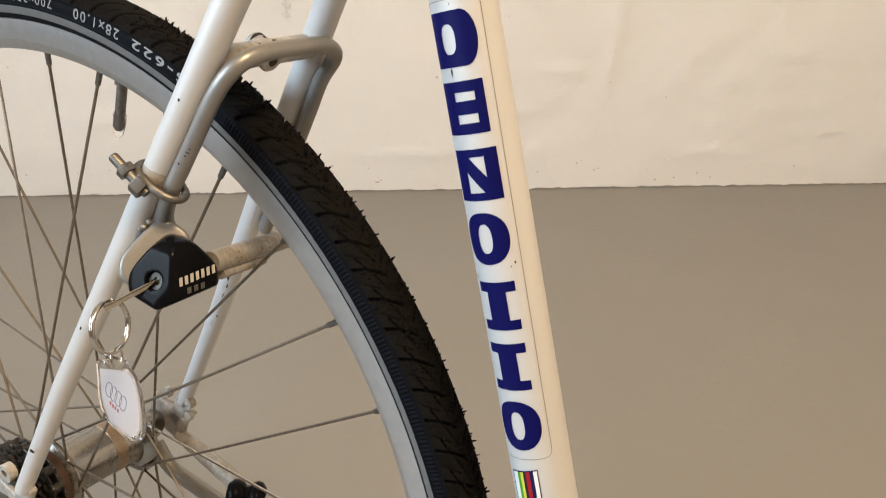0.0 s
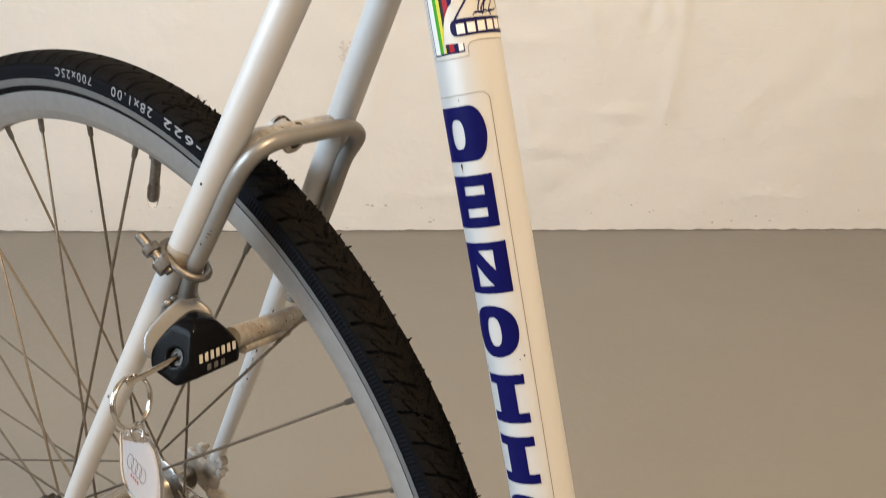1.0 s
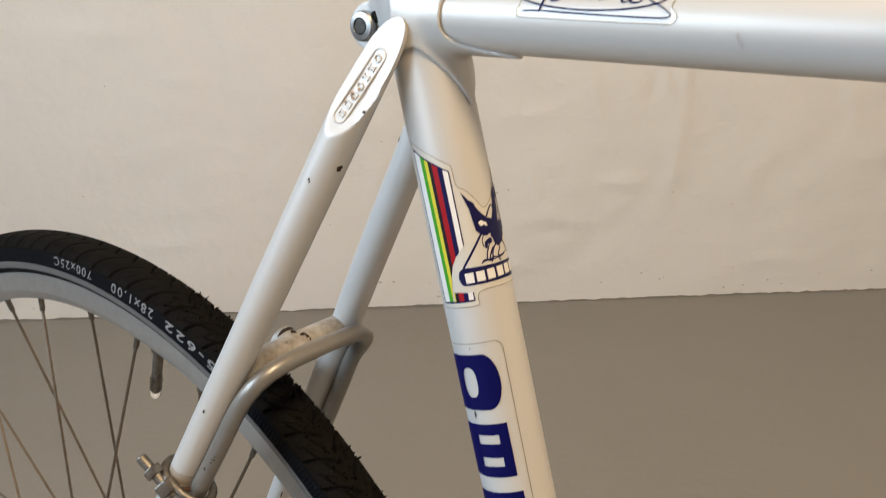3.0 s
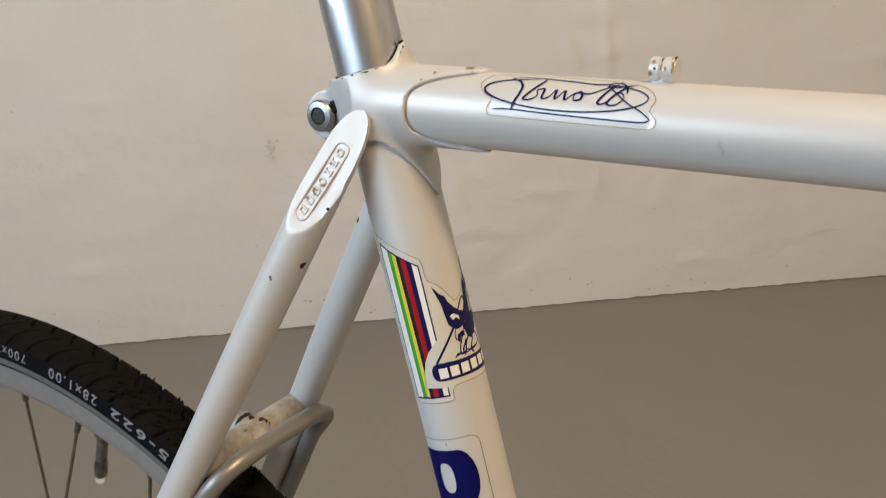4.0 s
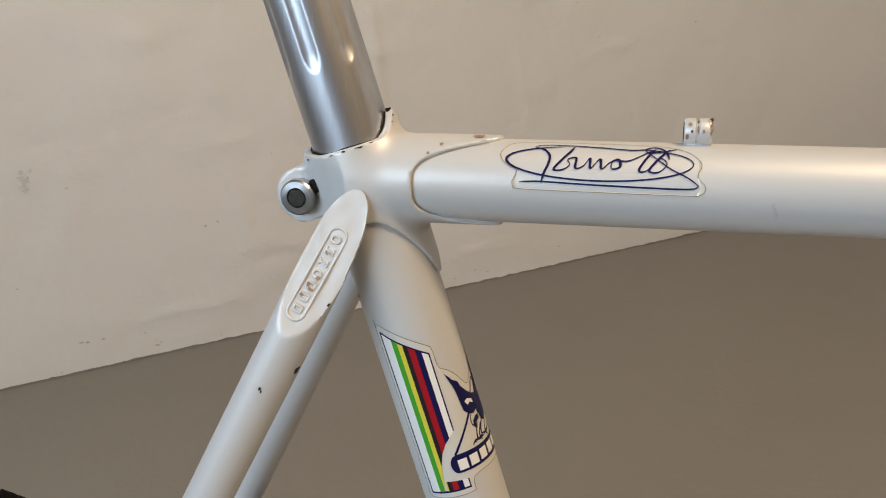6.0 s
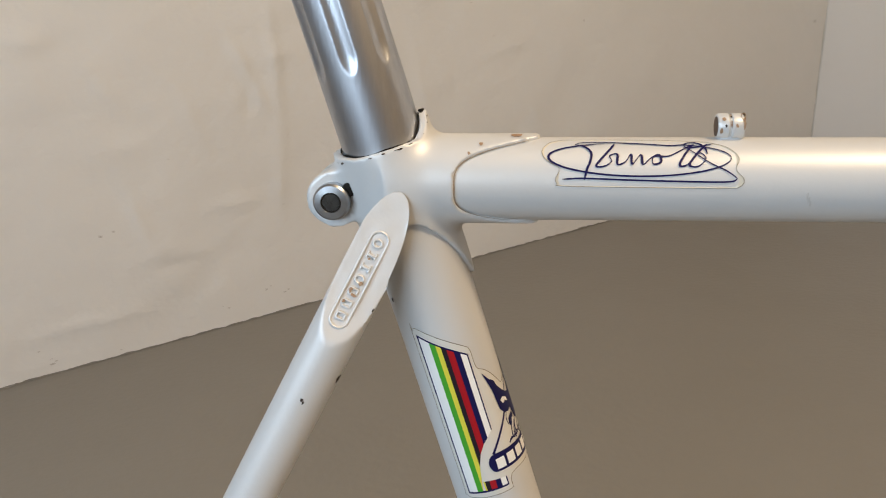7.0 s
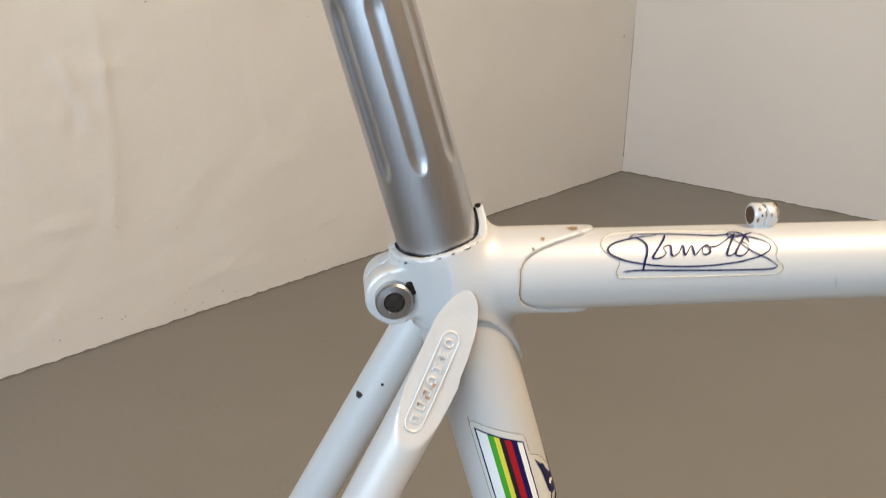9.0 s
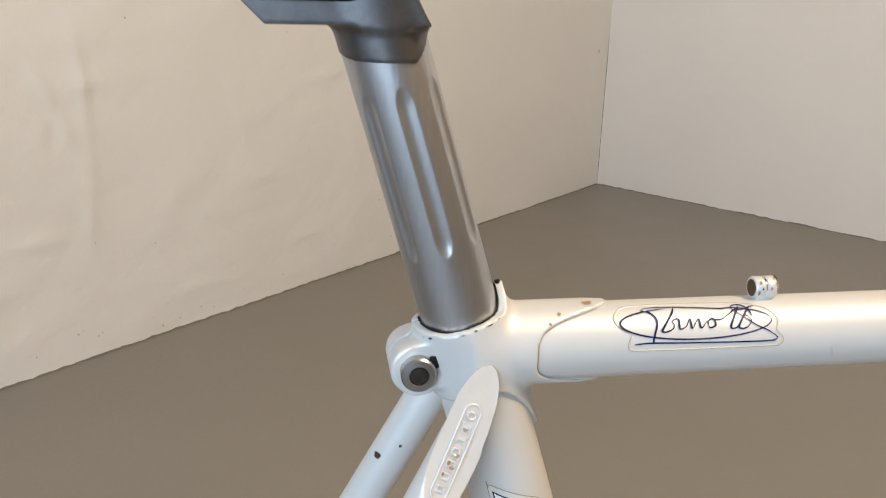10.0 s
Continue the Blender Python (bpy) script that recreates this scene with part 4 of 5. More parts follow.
for side in (-1, 1):
    vs, fs, f0, fu, fv, nrm = stay(side)
    st_ob = part("seat_stay", mesh("seat_stay", vs, fs, 28), PAINT_SATIN, bicycle, "white seat stay with a scalloped top cap")

    def on_cap(v, u, lift=0.0, f0=f0, fu=fu, fv=fv, nrm=nrm):
        return f0 + fu * (u / 1000) + fv * ((v + 0.7) / 1000) + nrm * (lift + (0.0000045 * u * u if u < 0 else 0.0))
    # raised border and plain raised bars of the cast plate
    mid = -3.0
    loop = [on_cap(2.9 * math.cos(t), mid + math.copysign(13.5, math.sin(t)) + 2.9 * math.sin(t), 0.00005) for t in np.linspace(0.001, 2 * math.pi - 0.001, 60)]
    part("cap_border", mesh("cap_border", *sweep(loop, 0.00042, 8, closed=True)), PAINT_SATIN, st_ob)
    for k in range(7):
        c = mid - 12.6 + k * 4.2
        m = Matrix.Translation(on_cap(0, c, 0.0002)) @ Matrix((fv, fu, nrm)).transposed().to_4x4()
        if k in (3, 6):
            shape_vf = sweep([m @ Vector((0.0014 * math.cos(t), 0.0012 * math.sin(t), 0.0)) for t in np.linspace(0, 2 * math.pi, 21)[:-1]], 0.00042, 8, closed=True)
        elif k in (4, 5):
            shape_vf = merge(soft_box(0.0030, 0.0009, 0.0008, m, 0.0003, 2), *[soft_box(0.0007, 0.0024, 0.0008, m @ Matrix.Translation((v, 0, 0)), 0.0003, 2) for v in (-0.0013, 0.0013)])
        else:
            shape_vf = merge(*[soft_box(0.0030, 0.0008, 0.0008, m @ Matrix.Translation((0, u, 0)), 0.0003, 2) for u in (-0.0010, 0.0010)], *[soft_box(0.0007, 0.0026, 0.0008, m @ Matrix.Translation((v, 0, 0)), 0.0003, 2) for v in (-0.0013, 0.0013)])
        part("cap_bar", mesh("cap_bar", *shape_vf), PAINT_SATIN, st_ob)
    if side < 0:
        chips("rust_spot", [(-0.6, -8.2, 0.9, 0.5), (1.0, -7.0, 0.5, 0.9), (-0.9, -4.0, 0.6, 0.7), (1.4, -11.0, 0.4, 0.6), (0.3, 4.2, 0.4, 0.4)], lambda a, s: on_cap(a, s, 0.00085), RUST, st_ob, "rust on the cast plate")

    def on_stay(a, z, lift=0.00012, side=side):
        ax = stay_axis(side)
        i = 0 if z > ax[1].z else 1
        f = (z - ax[i + 1].z) / (ax[i].z - ax[i + 1].z)
        p = ax[i + 1] + (ax[i] - ax[i + 1]) * f
        d = (ax[i] - ax[i + 1]).normalized()
        o = Vector((0, -1, 0))
        o = (o - d * o.dot(d)).normalized()
        fr = d.cross(o)
        fr = fr if fr.x > 0 else -fr
        r = 0.0081 if i == 0 else 0.0064 + 0.0017 * f
        return p + (o * math.cos(radians(a)) + fr * math.sin(radians(a))) * (r + lift)
    spots = [(72, 0.7665, 8, 0.0014), (4, 0.7580, 3.2, 0.0006), (9, 0.7573, 2, 0.0005), (66, 0.7895, 5, 0.0006), (8, 0.640, 5, 0.0008), (0, 0.5, 6, 0.001), (20, 0.403, 16, 0.0012)] if side < 0 else \
            [(-50, 0.7635, 11, 0.0012), (-8, 0.7715, 4, 0.0006), (28, 0.478, 3, 0.0016), (22, 0.44, 4, 0.0009), (24, 0.4935, 5, 0.0030), (32, 0.4865, 4, 0.0018), (12, 0.466, 3, 0.0012), (36, 0.458, 5, 0.0010), (18, 0.507, 3, 0.0020), (44, 0.524, 3, 0.0028)]
    chips("paint_chip", spots, on_stay, CHIP, st_ob, "dark chip in the paint")
    if side > 0:
        chips("scuff", [(30, 0.520, 9, 0.009), (14, 0.488, 12, 0.006), (34, 0.470, 9, 0.010), (20, 0.446, 12, 0.007), (40, 0.548, 6, 0.010)], on_stay, SCUFF, st_ob, "grey scuff where the paint has rubbed")


def stay_at(side, z):
    ax = stay_axis(side)
    i = 0 if z > ax[1].z else (1 if z > ax[2].z else 2)
    return ax[i + 1] + (ax[i] - ax[i + 1]) * ((z - ax[i + 1].z) / (ax[i].z - ax[i + 1].z))


def on_right_stay(a, z):
    """A point on the skin of the right stay: a degrees from outside towards the front."""
    p, d = stay_at(-1, z), (stay_axis(-1)[1] - stay_axis(-1)[2]).normalized()
    o = (RIGHT - d * RIGHT.dot(d)).normalized()
    fr = d.cross(o)
    fr = fr if fr.x > 0 else -fr
    return p + (o * math.cos(radians(a)) + fr * math.sin(radians(a))) * (0.0064 + 0.0017 * (z - 0.4509) / 0.2492 + 0.0002)


# brake bridge
b0, b1 = stay_at(-1, 0.6585), stay_at(1, 0.6585)
BF = Vector((0.883, 0, -0.47))
bm_mid = (b0 + b1) / 2
bridge = part("brake_bridge", mesh("brake_bridge", *merge(sweep([b0, b1], 0.0066, 32), lathe([(0.0050, -0.0096), (0.0066, -0.0086), (0.0068, -0.0070), (0.0068, 0.0068), (0.0060, 0.0075)], toward(bm_mid, BF), 32))), PAINT_DULL, bicycle, "white brake bridge with flaking paint")
# a solid dark plug stands for the shade inside the bolt hole
part("bolt_hole_plug", mesh("bolt_hole_plug", *lathe([(0.0030, 0.0), (0.0030, 0.0078)], toward(bm_mid, BF), 20)), CHIP, bridge, "dark plug standing for the shaded brake bolt hole")


def on_boss(a, s):
    side = BF.cross(Vector((0, 1, 0)))
    return bm_mid + BF * (s / 1000) + (side * math.cos(radians(a)) + Vector((0, 1, 0)) * math.sin(radians(a))) * 0.00695


chips("paint_chip", [(-4, -6.3, 48, 1.1), (20, -3.8, 20, 1.2), (200, 5.4, 26, 0.9)], on_boss, CHIP, bridge, "dark flake where the paint has broken away")


def on_bridge(y, a):
    """A point on the skin of the bridge: y in millimetres from its middle, a degrees from the top towards the front."""
    side = BF.cross(Vector((0, 1, 0)))
    return bm_mid + Vector((0, y / 1000, 0)) + (side * math.cos(radians(a)) + BF * math.sin(radians(a))) * 0.00672


chips("paint_chip", [(5.2, -2, 1.7, 10), (6.8, 14, 1.0, 9), (7.6, 30, 0.4, 9), (-6.6, 4, 0.5, 5)], on_bridge, CHIP, bridge, "dark flake where the paint has broken away")

# chainstays and drop-outs
for side in (-1, 1):
    pts = spline([(0.018, side * 0.0665, 0.328), (0.10, side * 0.062, 0.309), (0.25, side * 0.046, 0.293), (0.40, side * 0.026, 0.270)], 0.01)
    cs = part("chain_stay", mesh("chain_stay", *sweep(pts, [0.0058 + 0.0032 * min(1, i / 18) for i in range(len(pts))], 28)), PAINT_DULL, bicycle)
    d = part("drop_out", mesh("drop_out", *merge(soft_box(0.040, 0.006, 0.026, pose(0.006, side * 0.0665, 0.340, 0, 18), 0.0025), soft_box(0.014, 0.006, 0.030, pose(0.020, side * 0.0665, 0.352, 0, 28), 0.0025))), PAINT_DULL, bicycle)
    part("axle_nut", mesh("axle_nut", *merge(lathe([(0.0098, 0), (0.0098, 0.006), (0.0088, 0.0075)], toward(HUB + Vector((0, side * 0.0700, 0)), (0, side, 0)), 6), lathe([(0.0047, 0), (0.0047, 0.014)], toward(HUB + Vector((0, side * 0.07, 0)), (0, side, 0)), 16)), 30), STEEL, bicycle)
part("eyelet", mesh("eyelet", *lathe([(0.0030, -0.003), (0.0065, -0.003), (0.0065, 0.003), (0.0030, 0.003)], toward((0.004, -0.0665, 0.364), (0, 1, 0)), 28, closed=True)), PAINT_DULL, bicycle, "white mudguard eyelet")
part("frame_eyelet", mesh("frame_eyelet", *lathe([(0.0020, -0.003), (0.0055, -0.003), (0.0055, 0.003), (0.0020, 0.003)], toward((0.030, 0.0665, 0.362), (0, 1, 0)), 28, closed=True)), PAINT_DULL, bicycle)
# plain dull grey tube running below the left chain stay
part("grey_lower_tube", mesh("grey_lower_tube", *sweep(spline([(-0.004, 0.0600, 0.3140), (0.012, 0.0610, 0.2960), (0.05, 0.0610, 0.2890), (0.17, 0.0540, 0.2800)], 0.006), 0.0062, 24)), SILVER, bicycle, "dull grey tube below the left chain stay")
for bx, by, bz, bl in ((0.0070, 0.0690, 0.3630, 0.004), (0.0290, 0.0690, 0.3500, 0.004)):
    part("dropout_bolt", mesh("dropout_bolt", *merge(lathe([(0.0046, 0), (0.0046, 0.004), (0.0040, 0.0046)], toward((bx, by, bz), (0, -1, 0)), 6), lathe([(0.0024, -bl), (0.0024, 0.005)], toward((bx, by, bz), (0, -1, 0)), 12)), 25), PAINT_DULL, bicycle)
knob = part("rubber_stopper", mesh("rubber_stopper", *lathe([(0.003, -0.0155), (0.0085, -0.0150), (0.0118, -0.0115), (0.0122, -0.0080), (0.0108, -0.0040), (0.0080, -0.0015), (0.0085, 0.0010), (0.0112, 0.0030), (0.0126, 0.0065), (0.0118, 0.0100), (0.0085, 0.0130), (0.003, 0.0138)], toward((0.101, 0.0560, 0.3120), (0.84, 0.54, -0.10)), 36)), PLASTIC, bicycle, "black ribbed rubber stopper")


# ---------------------------------------------------------------- rear wheel
wheel = part("rear_wheel", mesh("rear_wheel", *lathe([(0.3045, -0.0096), (0.3160, -0.0098), (0.3166, -0.0090), (0.3166, -0.0080), (0.3110, -0.0075), (0.3090, 0.0), (0.3110, 0.0075), (0.3166, 0.0080), (0.3166, 0.0090),
                                                       (0.3160, 0.0098), (0.3045, 0.0096), (0.3030, 0.0088), (0.2972, 0.0042), (0.2968, 0.0), (0.2972, -0.0042), (0.3030, -0.0088)], toward(HUB, (0, 1, 0)), 240, closed=True), 30), RIM, bicycle, "silver aluminium wheel rim")


def wheel_point(phi, r, y):
    """phi degrees from the top towards the front."""
    return HUB + Vector((math.sin(radians(phi)) * r, y, math.cos(radians(phi)) * r))


TY_R, TY_r = 0.3266, 0.0150


def square(psi):
    """The shoulders stand a little fuller than a round section."""
    return np.where(np.abs(psi) < 90, 0.0017 * np.sin(np.radians(2 * psi)) ** 2, 0.0)


def tyre_point(phi, psi, lift=0.0):
    """psi degrees from the crown towards the right side."""
    lift = lift + float(square(psi))
    return wheel_point(phi, TY_R + (TY_r + lift) * math.cos(radians(psi)), -(TY_r + lift) * math.sin(radians(psi)))


def tread_height(s, psi):
    """Relief of the tread in metres at s millimetres round and psi degrees off the crown."""
    a = np.abs(psi)
    sgn = np.sign(psi)
    pitch = 17.0
    s = s + np.where(sgn > 0, 0.0, pitch / 2)
    h = np.zeros_like(s)
    u = a / 62.0
    c1 = ((s + 17 * u - 5 * u * u) / pitch) % 1.0
    g1 = np.abs(c1 - 0.5) * pitch < 1.0
    c2 = ((s + 46 * u) / pitch) % 1.0
    g2 = (np.abs(c2 - 0.5) * pitch < 0.95) & (u > 0.22) & (u < 0.72)
    c3 = ((s + 5 + 17 * u) / pitch) % 1.0
    g3 = (np.abs(c3 - 0.5) * pitch < 0.55) & (u > 0.45) & (u < 0.9)
    h = np.where(g1 & (u < 1), -0.0026, h)
    h = np.where(g2 & (s > 95), -0.0024, h)
    h = np.where(g3 & (s > 60), -0.0011, h)
    dots = ((np.floor(s / 0.9) + np.floor(a / 3.4)) % 2 == 0) & (u > 0.60) & (u < 0.95) & (c1 > 0.58)
    h = np.where(dots, -0.0005, h)
    h = np.where(u > 1, -0.0006 * np.clip((a - 62) / 4, 0, 1), h)
    return h


def tyre_mesh(phi0, phi1, step_mm, psis, relief):
    n = int(radians(phi1 - phi0) * 341 / step_mm)
    phis = np.linspace(phi0, phi1, n + 1)
    P, S = np.meshgrid(phis, psis, indexing="ij")
    arc = np.radians(P) * 341.0
    h = tread_height(arc, S) if relief else np.where(np.abs(S) > 62, -0.0006, 0.0)
    if relief:
        a = np.abs(S)
        rib = (a > 70) & (a < 92) & (P > 30) & (((arc / 2.4) % 1) < 0.45)
        h = np.where(rib, h + 0.0005, h)
        step = (a > 93) & (a < 96)
        h = np.where(step, h + 0.0004, h)
    h = h + square(S)
    r = TY_R + (TY_r + h) * np.cos(np.radians(S))
    y = -(TY_r + h) * np.sin(np.radians(S))
    vs = np.stack([HUB.x + np.sin(np.radians(P)) * r, y, HUB.z + np.cos(np.radians(P)) * r], -1).reshape(-1, 3)
    m = len(psis)
    i, j = np.meshgrid(np.arange(n), np.arange(m - 1), indexing="ij")
    k = (i * m + j).ravel()
    fs = np.stack([k, k + 1, k + m + 1, k + m], 1)
    cls = np.where(np.abs(psis[:-1] + psis[1:]) / 2 > 64, 1, 0)
    mid = np.abs(psis[:-1] + psis[1:]) / 2
    cls = np.where((mid > 98) & (mid < 119), 2, cls)
    cls = np.tile(cls, n)
    if relief:
        low = (h - square(S)) < -0.0009
        # deep groove faces go black, putting the grooves' shade into the colour
        deep = (low[:-1, :-1] & low[1:, 1:]).ravel()
        cls = np.where((cls == 0) & deep, 1, cls)
    return vs, fs, cls


def tyre_part(name, args, label=""):
    vs, fs, cls = tyre_mesh(*args)
    me = mesh(name, vs, fs, 0)
    for m in (TREAD, RUBBER, STRIPE):
        me.materials.append(m)
    me.polygons.foreach_set("material_index", cls.astype(np.int32))
    me.polygons.foreach_set("use_smooth", [True] * len(me.polygons))
    return part(name, me, TREAD, wheel, label)


fine = np.concatenate([np.arange(-134, -62, 4.0), np.arange(-62, 62.1, 2.0), np.arange(64, 134.1, 2.0)])
coarse = np.concatenate([np.arange(-134, 135, 8.0)])
tyre_part("tyre", (-24, 104, 0.45, fine, True), "black treaded road tyre with a grey side stripe")
tyre_part("tyre_rest", (104, 336, 6.0, coarse, False))


def tyre_text(body, phi_start, size, bold, phi_end=None, base=66.0):
    """Size marks on the sidewall: read from front to rear, tops towards the hub."""
    cu = bpy.data.curves.new("mark", "FONT")
    cu.body, cu.size, cu.offset, cu.space_character = body, size, bold, 1.3
    tmp = new("mark", cu)
    dg = bpy.context.evaluated_depsgraph_get()
    me = bpy.data.meshes.new_from_object(tmp.evaluated_get(dg))
    bpy.data.objects.remove(tmp)
    wide = max(v.co.x for v in me.vertices)
    k = radians(phi_start - phi_end) * 0.3315 / wide if phi_end is not None else 1.0
    for v in me.vertices:
        phi = phi_start - math.degrees(v.co.x * k / 0.3315)
        v.co = tyre_point(phi, base + math.degrees(v.co.y * 0.84 / TY_r), -0.0001)
    me.update()
    return part("size_mark", me, MARK, wheel, "pale printed tyre size")


tyre_text("25-622", 26.1, 0.0080, 0.00015, 17.0, 66.0)
tyre_text("28x1.00", 15.2, 0.0094, 0.00008)
tyre_text("700x25C", 5.2, 0.0086, 0.00004)

# rubber vent hairs along the crown
vs, fs = [], []
rnd = random.Random(11)
for k in range(1050):
    phi, psi = 100 - 84 * rnd.random() ** 1.1, rnd.gauss(0, 22)
    p = tyre_point(phi, psi, -0.0003)
    out = (p - wheel_point(phi, TY_R, 0)).normalized()
    tip = p + out * rnd.uniform(0.0008, 0.0028) * rnd.uniform(0.5, 1) + Vector((rnd.uniform(-1, 1), rnd.uniform(-1, 1), rnd.uniform(-1, 1))) * 0.0006
    r = rnd.uniform(0.0004, 0.0009)
    v, f = sweep([p, tip], [r, r * 0.5], 5)
    fs += [tuple(i + len(vs) for i in q) for q in f]
    vs += v
tagged(part("vent_hair", mesh("vent_hair", vs, fs, 0), TREAD, wheel), kind="stuff")

# hub, sprockets
hub = part("hub", mesh("hub", *lathe([(0.0085, -0.052), (0.012, -0.048), (0.030, -0.0335), (0.0305, -0.0325), (0.0305, -0.0305), (0.029, -0.0295), (0.0215, -0.0265), (0.0195, -0.020), (0.0192, 0.0), (0.0195, 0.022), (0.0215, 0.0285),
                                      (0.029, 0.0315), (0.0305, 0.0325), (0.0305, 0.0345), (0.030, 0.0355), (0.014, 0.043), (0.0115, 0.056), (0.0085, 0.060)], toward(HUB, (0, 1, 0)), 64), 35), HUBMETAL, wheel, "polished steel hub barrel")
part("hub_band", mesh("hub_band", *lathe([(0.0194, 0.0075), (0.01985, 0.0079), (0.01985, 0.0165), (0.0194, 0.0169)], toward(HUB, (0, 1, 0)), 64), 35), COPPER, wheel, "copper coloured band round the hub")
for k, (rad, teeth) in enumerate(((0.0350, 21), (0.0328, 19), (0.0306, 18), (0.0284, 17), (0.0262, 15), (0.0245, 14))):
    y = -0.0470 - k * 0.0036
    vs, fs, n = [], [], teeth * 4
    for yy in (y - 0.0011, y + 0.0011):
        for i in range(n):
            r = rad + (0.0022 if i % 4 in (1, 2) else -0.0018)
            t = 2 * math.pi * i / n
            vs.append(HUB + Vector((math.sin(t) * r, yy, math.cos(t) * r)))
    fs = [tuple(range(n)), tuple(reversed(range(n, 2 * n)))] + [(i, (i + 1) % n, n + (i + 1) % n, n + i) for i in range(n)]
    part("sprocket", mesh("sprocket", vs, fs, 20), DARK, wheel, "oily dark sprocket")

# spokes and nipples
for k in range(36):
    j = (k + 4) % 36 - 4
    phi = -0.6 + 10.36 * j if j <= 11 else 113.4 + (j - 11) * 9.39
    side = 1 if k % 4 in (0, 2) else -1
    sense = -1 if k % 4 in (0, 1) else 1
    a = wheel_point(phi, 0.299, 0.0012 * side)
    b = wheel_point(phi + 60 * sense + {0: -30, 6: 24, 8: 26, 34: -25}.get(k, 0), 0.0265, side * (0.0335 if k % 8 < 4 else 0.0310))
    d = (b - a).normalized()
    # one spoke gets brighter polished steel, standing for light caught on it
    part("spoke", mesh("spoke", *sweep([a + d * 0.006, b], 0.00098, 8)), CHROME if k == 8 else SPOKE, wheel)
    part("nipple", mesh("nipple", *lathe([(0.0026, -0.001), (0.0026, 0.0012), (0.0019, 0.0020), (0.0017, 0.0105), (0.0011, 0.0115)], toward(a, d), 10)), STEEL, wheel)
v0 = wheel_point(13.2, 0.298, 0)
vd = (HUB - v0).normalized()
valve = part("valve", mesh("valve", *lathe([(0.0044, 0.0), (0.0044, 0.0030), (0.0031, 0.0034), (0.0031, 0.0200), (0.0022, 0.0205), (0.0022, 0.0300), (0.0012, 0.0320)], toward(v0, vd), 20)), STEEL, wheel, "brownish metal tyre valve")
part("valve_cap", mesh("valve_cap", *lathe([(0.0032, 0.0200), (0.0039, 0.0225), (0.0038, 0.0290), (0.0030, 0.0345), (0.0010, 0.0370)], toward(v0, vd), 20)), ACRYLIC, wheel, "clear plastic valve cap")
part("freewheel_body", mesh("freewheel_body", *lathe([(0.012, -0.0345), (0.0255, -0.0345), (0.0270, -0.0360), (0.0270, -0.0440), (0.0250, -0.0455), (0.012, -0.0455)], toward(HUB, (0, 1, 0)), 48), 35), GREASE, wheel, "greasy brown freewheel body")
# chain over the second sprocket
CH_R, CH_Y = 0.0342, -0.0506
for i in range(17):
    t0, t1 = 2 * math.pi * i / 17, 2 * math.pi * (i + 1) / 17
    p, q = [HUB + Vector((math.sin(t) * CH_R, CH_Y, math.cos(t) * CH_R)) for t in (t0, t1)]
    mid_p, e = (p + q) / 2, (q - p).normalized()
    off = 0.0036 if i % 2 else 0.0026
    up = Vector((0, 1, 0)).cross(e)
    m = Matrix.Translation(mid_p) @ Matrix((e, Vector((0, 1, 0)), up)).transposed().to_4x4()
    pieces = []
    for sy in (-1, 1):
        pieces.append(soft_box((q - p).length * 0.62, 0.0010, 0.0056, m @ Matrix.Translation((0, sy * off, 0)), 0.0004, 1))
        for end in (p, q):
            pieces.append(lathe([(0.0040, -0.0005), (0.0042, 0.0), (0.0040, 0.0005)], toward(end + Vector((0, sy * off, 0)), (0, 1, 0)), 14))
    pieces.append(lathe([(0.0038, -0.0024), (0.0038, 0.0024)], toward(p, (0, 1, 0)), 14))
    pieces.append(lathe([(0.0018, -0.0046), (0.0018, 0.0046)], toward(p, (0, 1, 0)), 10))
    part("chain_link", mesh("chain_link", *merge(*pieces), 35), DARK, wheel, "oily chain link")

# ---------------------------------------------------------------- lock on the seat stays
FRONT = Vector((0.883, 0, -0.469))


def leg(side, z):
    return stay_at(side, z + 0.006) + FRONT * 0.0122 + Vector((0, -side * 0.0005, 0))


LN = Vector((0.713, -0.567, 0.413)).normalized()      # the way the lock faces
LR = Vector((0.566, 0.713, 0.0)).normalized()
LU = LN.cross(LR)
LC = Vector((0.1632, -0.0524, 0.5509))
LM = Matrix.Translation(LC) @ Matrix((LR, LU, LN)).transposed().to_4x4() @ Matrix.Scale(0.97, 4)
bow = [LM @ Vector((-0.0050, 0.0170, -0.0165)), LM @ Vector((-0.0040, 0.0255, -0.0150))] + [leg(-1, z) for z in (0.590, 0.605, 0.620, 0.640)] + [Vector((0.1905, -0.0375, 0.6525)), Vector((0.1955, -0.0310, 0.6600)), Vector((0.1975, -0.018, 0.6630)), Vector((0.1980, 0.0, 0.6635)), Vector((0.1978, 0.018, 0.6630)),
      Vector((0.1965, 0.0310, 0.6605)), Vector((0.1935, 0.0385, 0.6540))] + [leg(1, z) for z in (0.640, 0.620, 0.600, 0.580, 0.560, 0.535)]
bow_line = spline(bow, 0.003)
ring_lock = part("ring_lock", mesh("ring_lock", *sweep(bow_line, [0.0044 + 0.0046 * math.exp(-(i / 4.0) ** 2) if i > 0 else 0.0090 for i in range(len(bow_line))], 28)), SILVER, bicycle, "silver steel hoop of a wheel lock over the tyre")
BAR_A, BAR_B = Vector((0.168, -0.036, 0.5505)), Vector((0.1485, 0.057, 0.5345))
bd = (BAR_B - BAR_A).normalized()
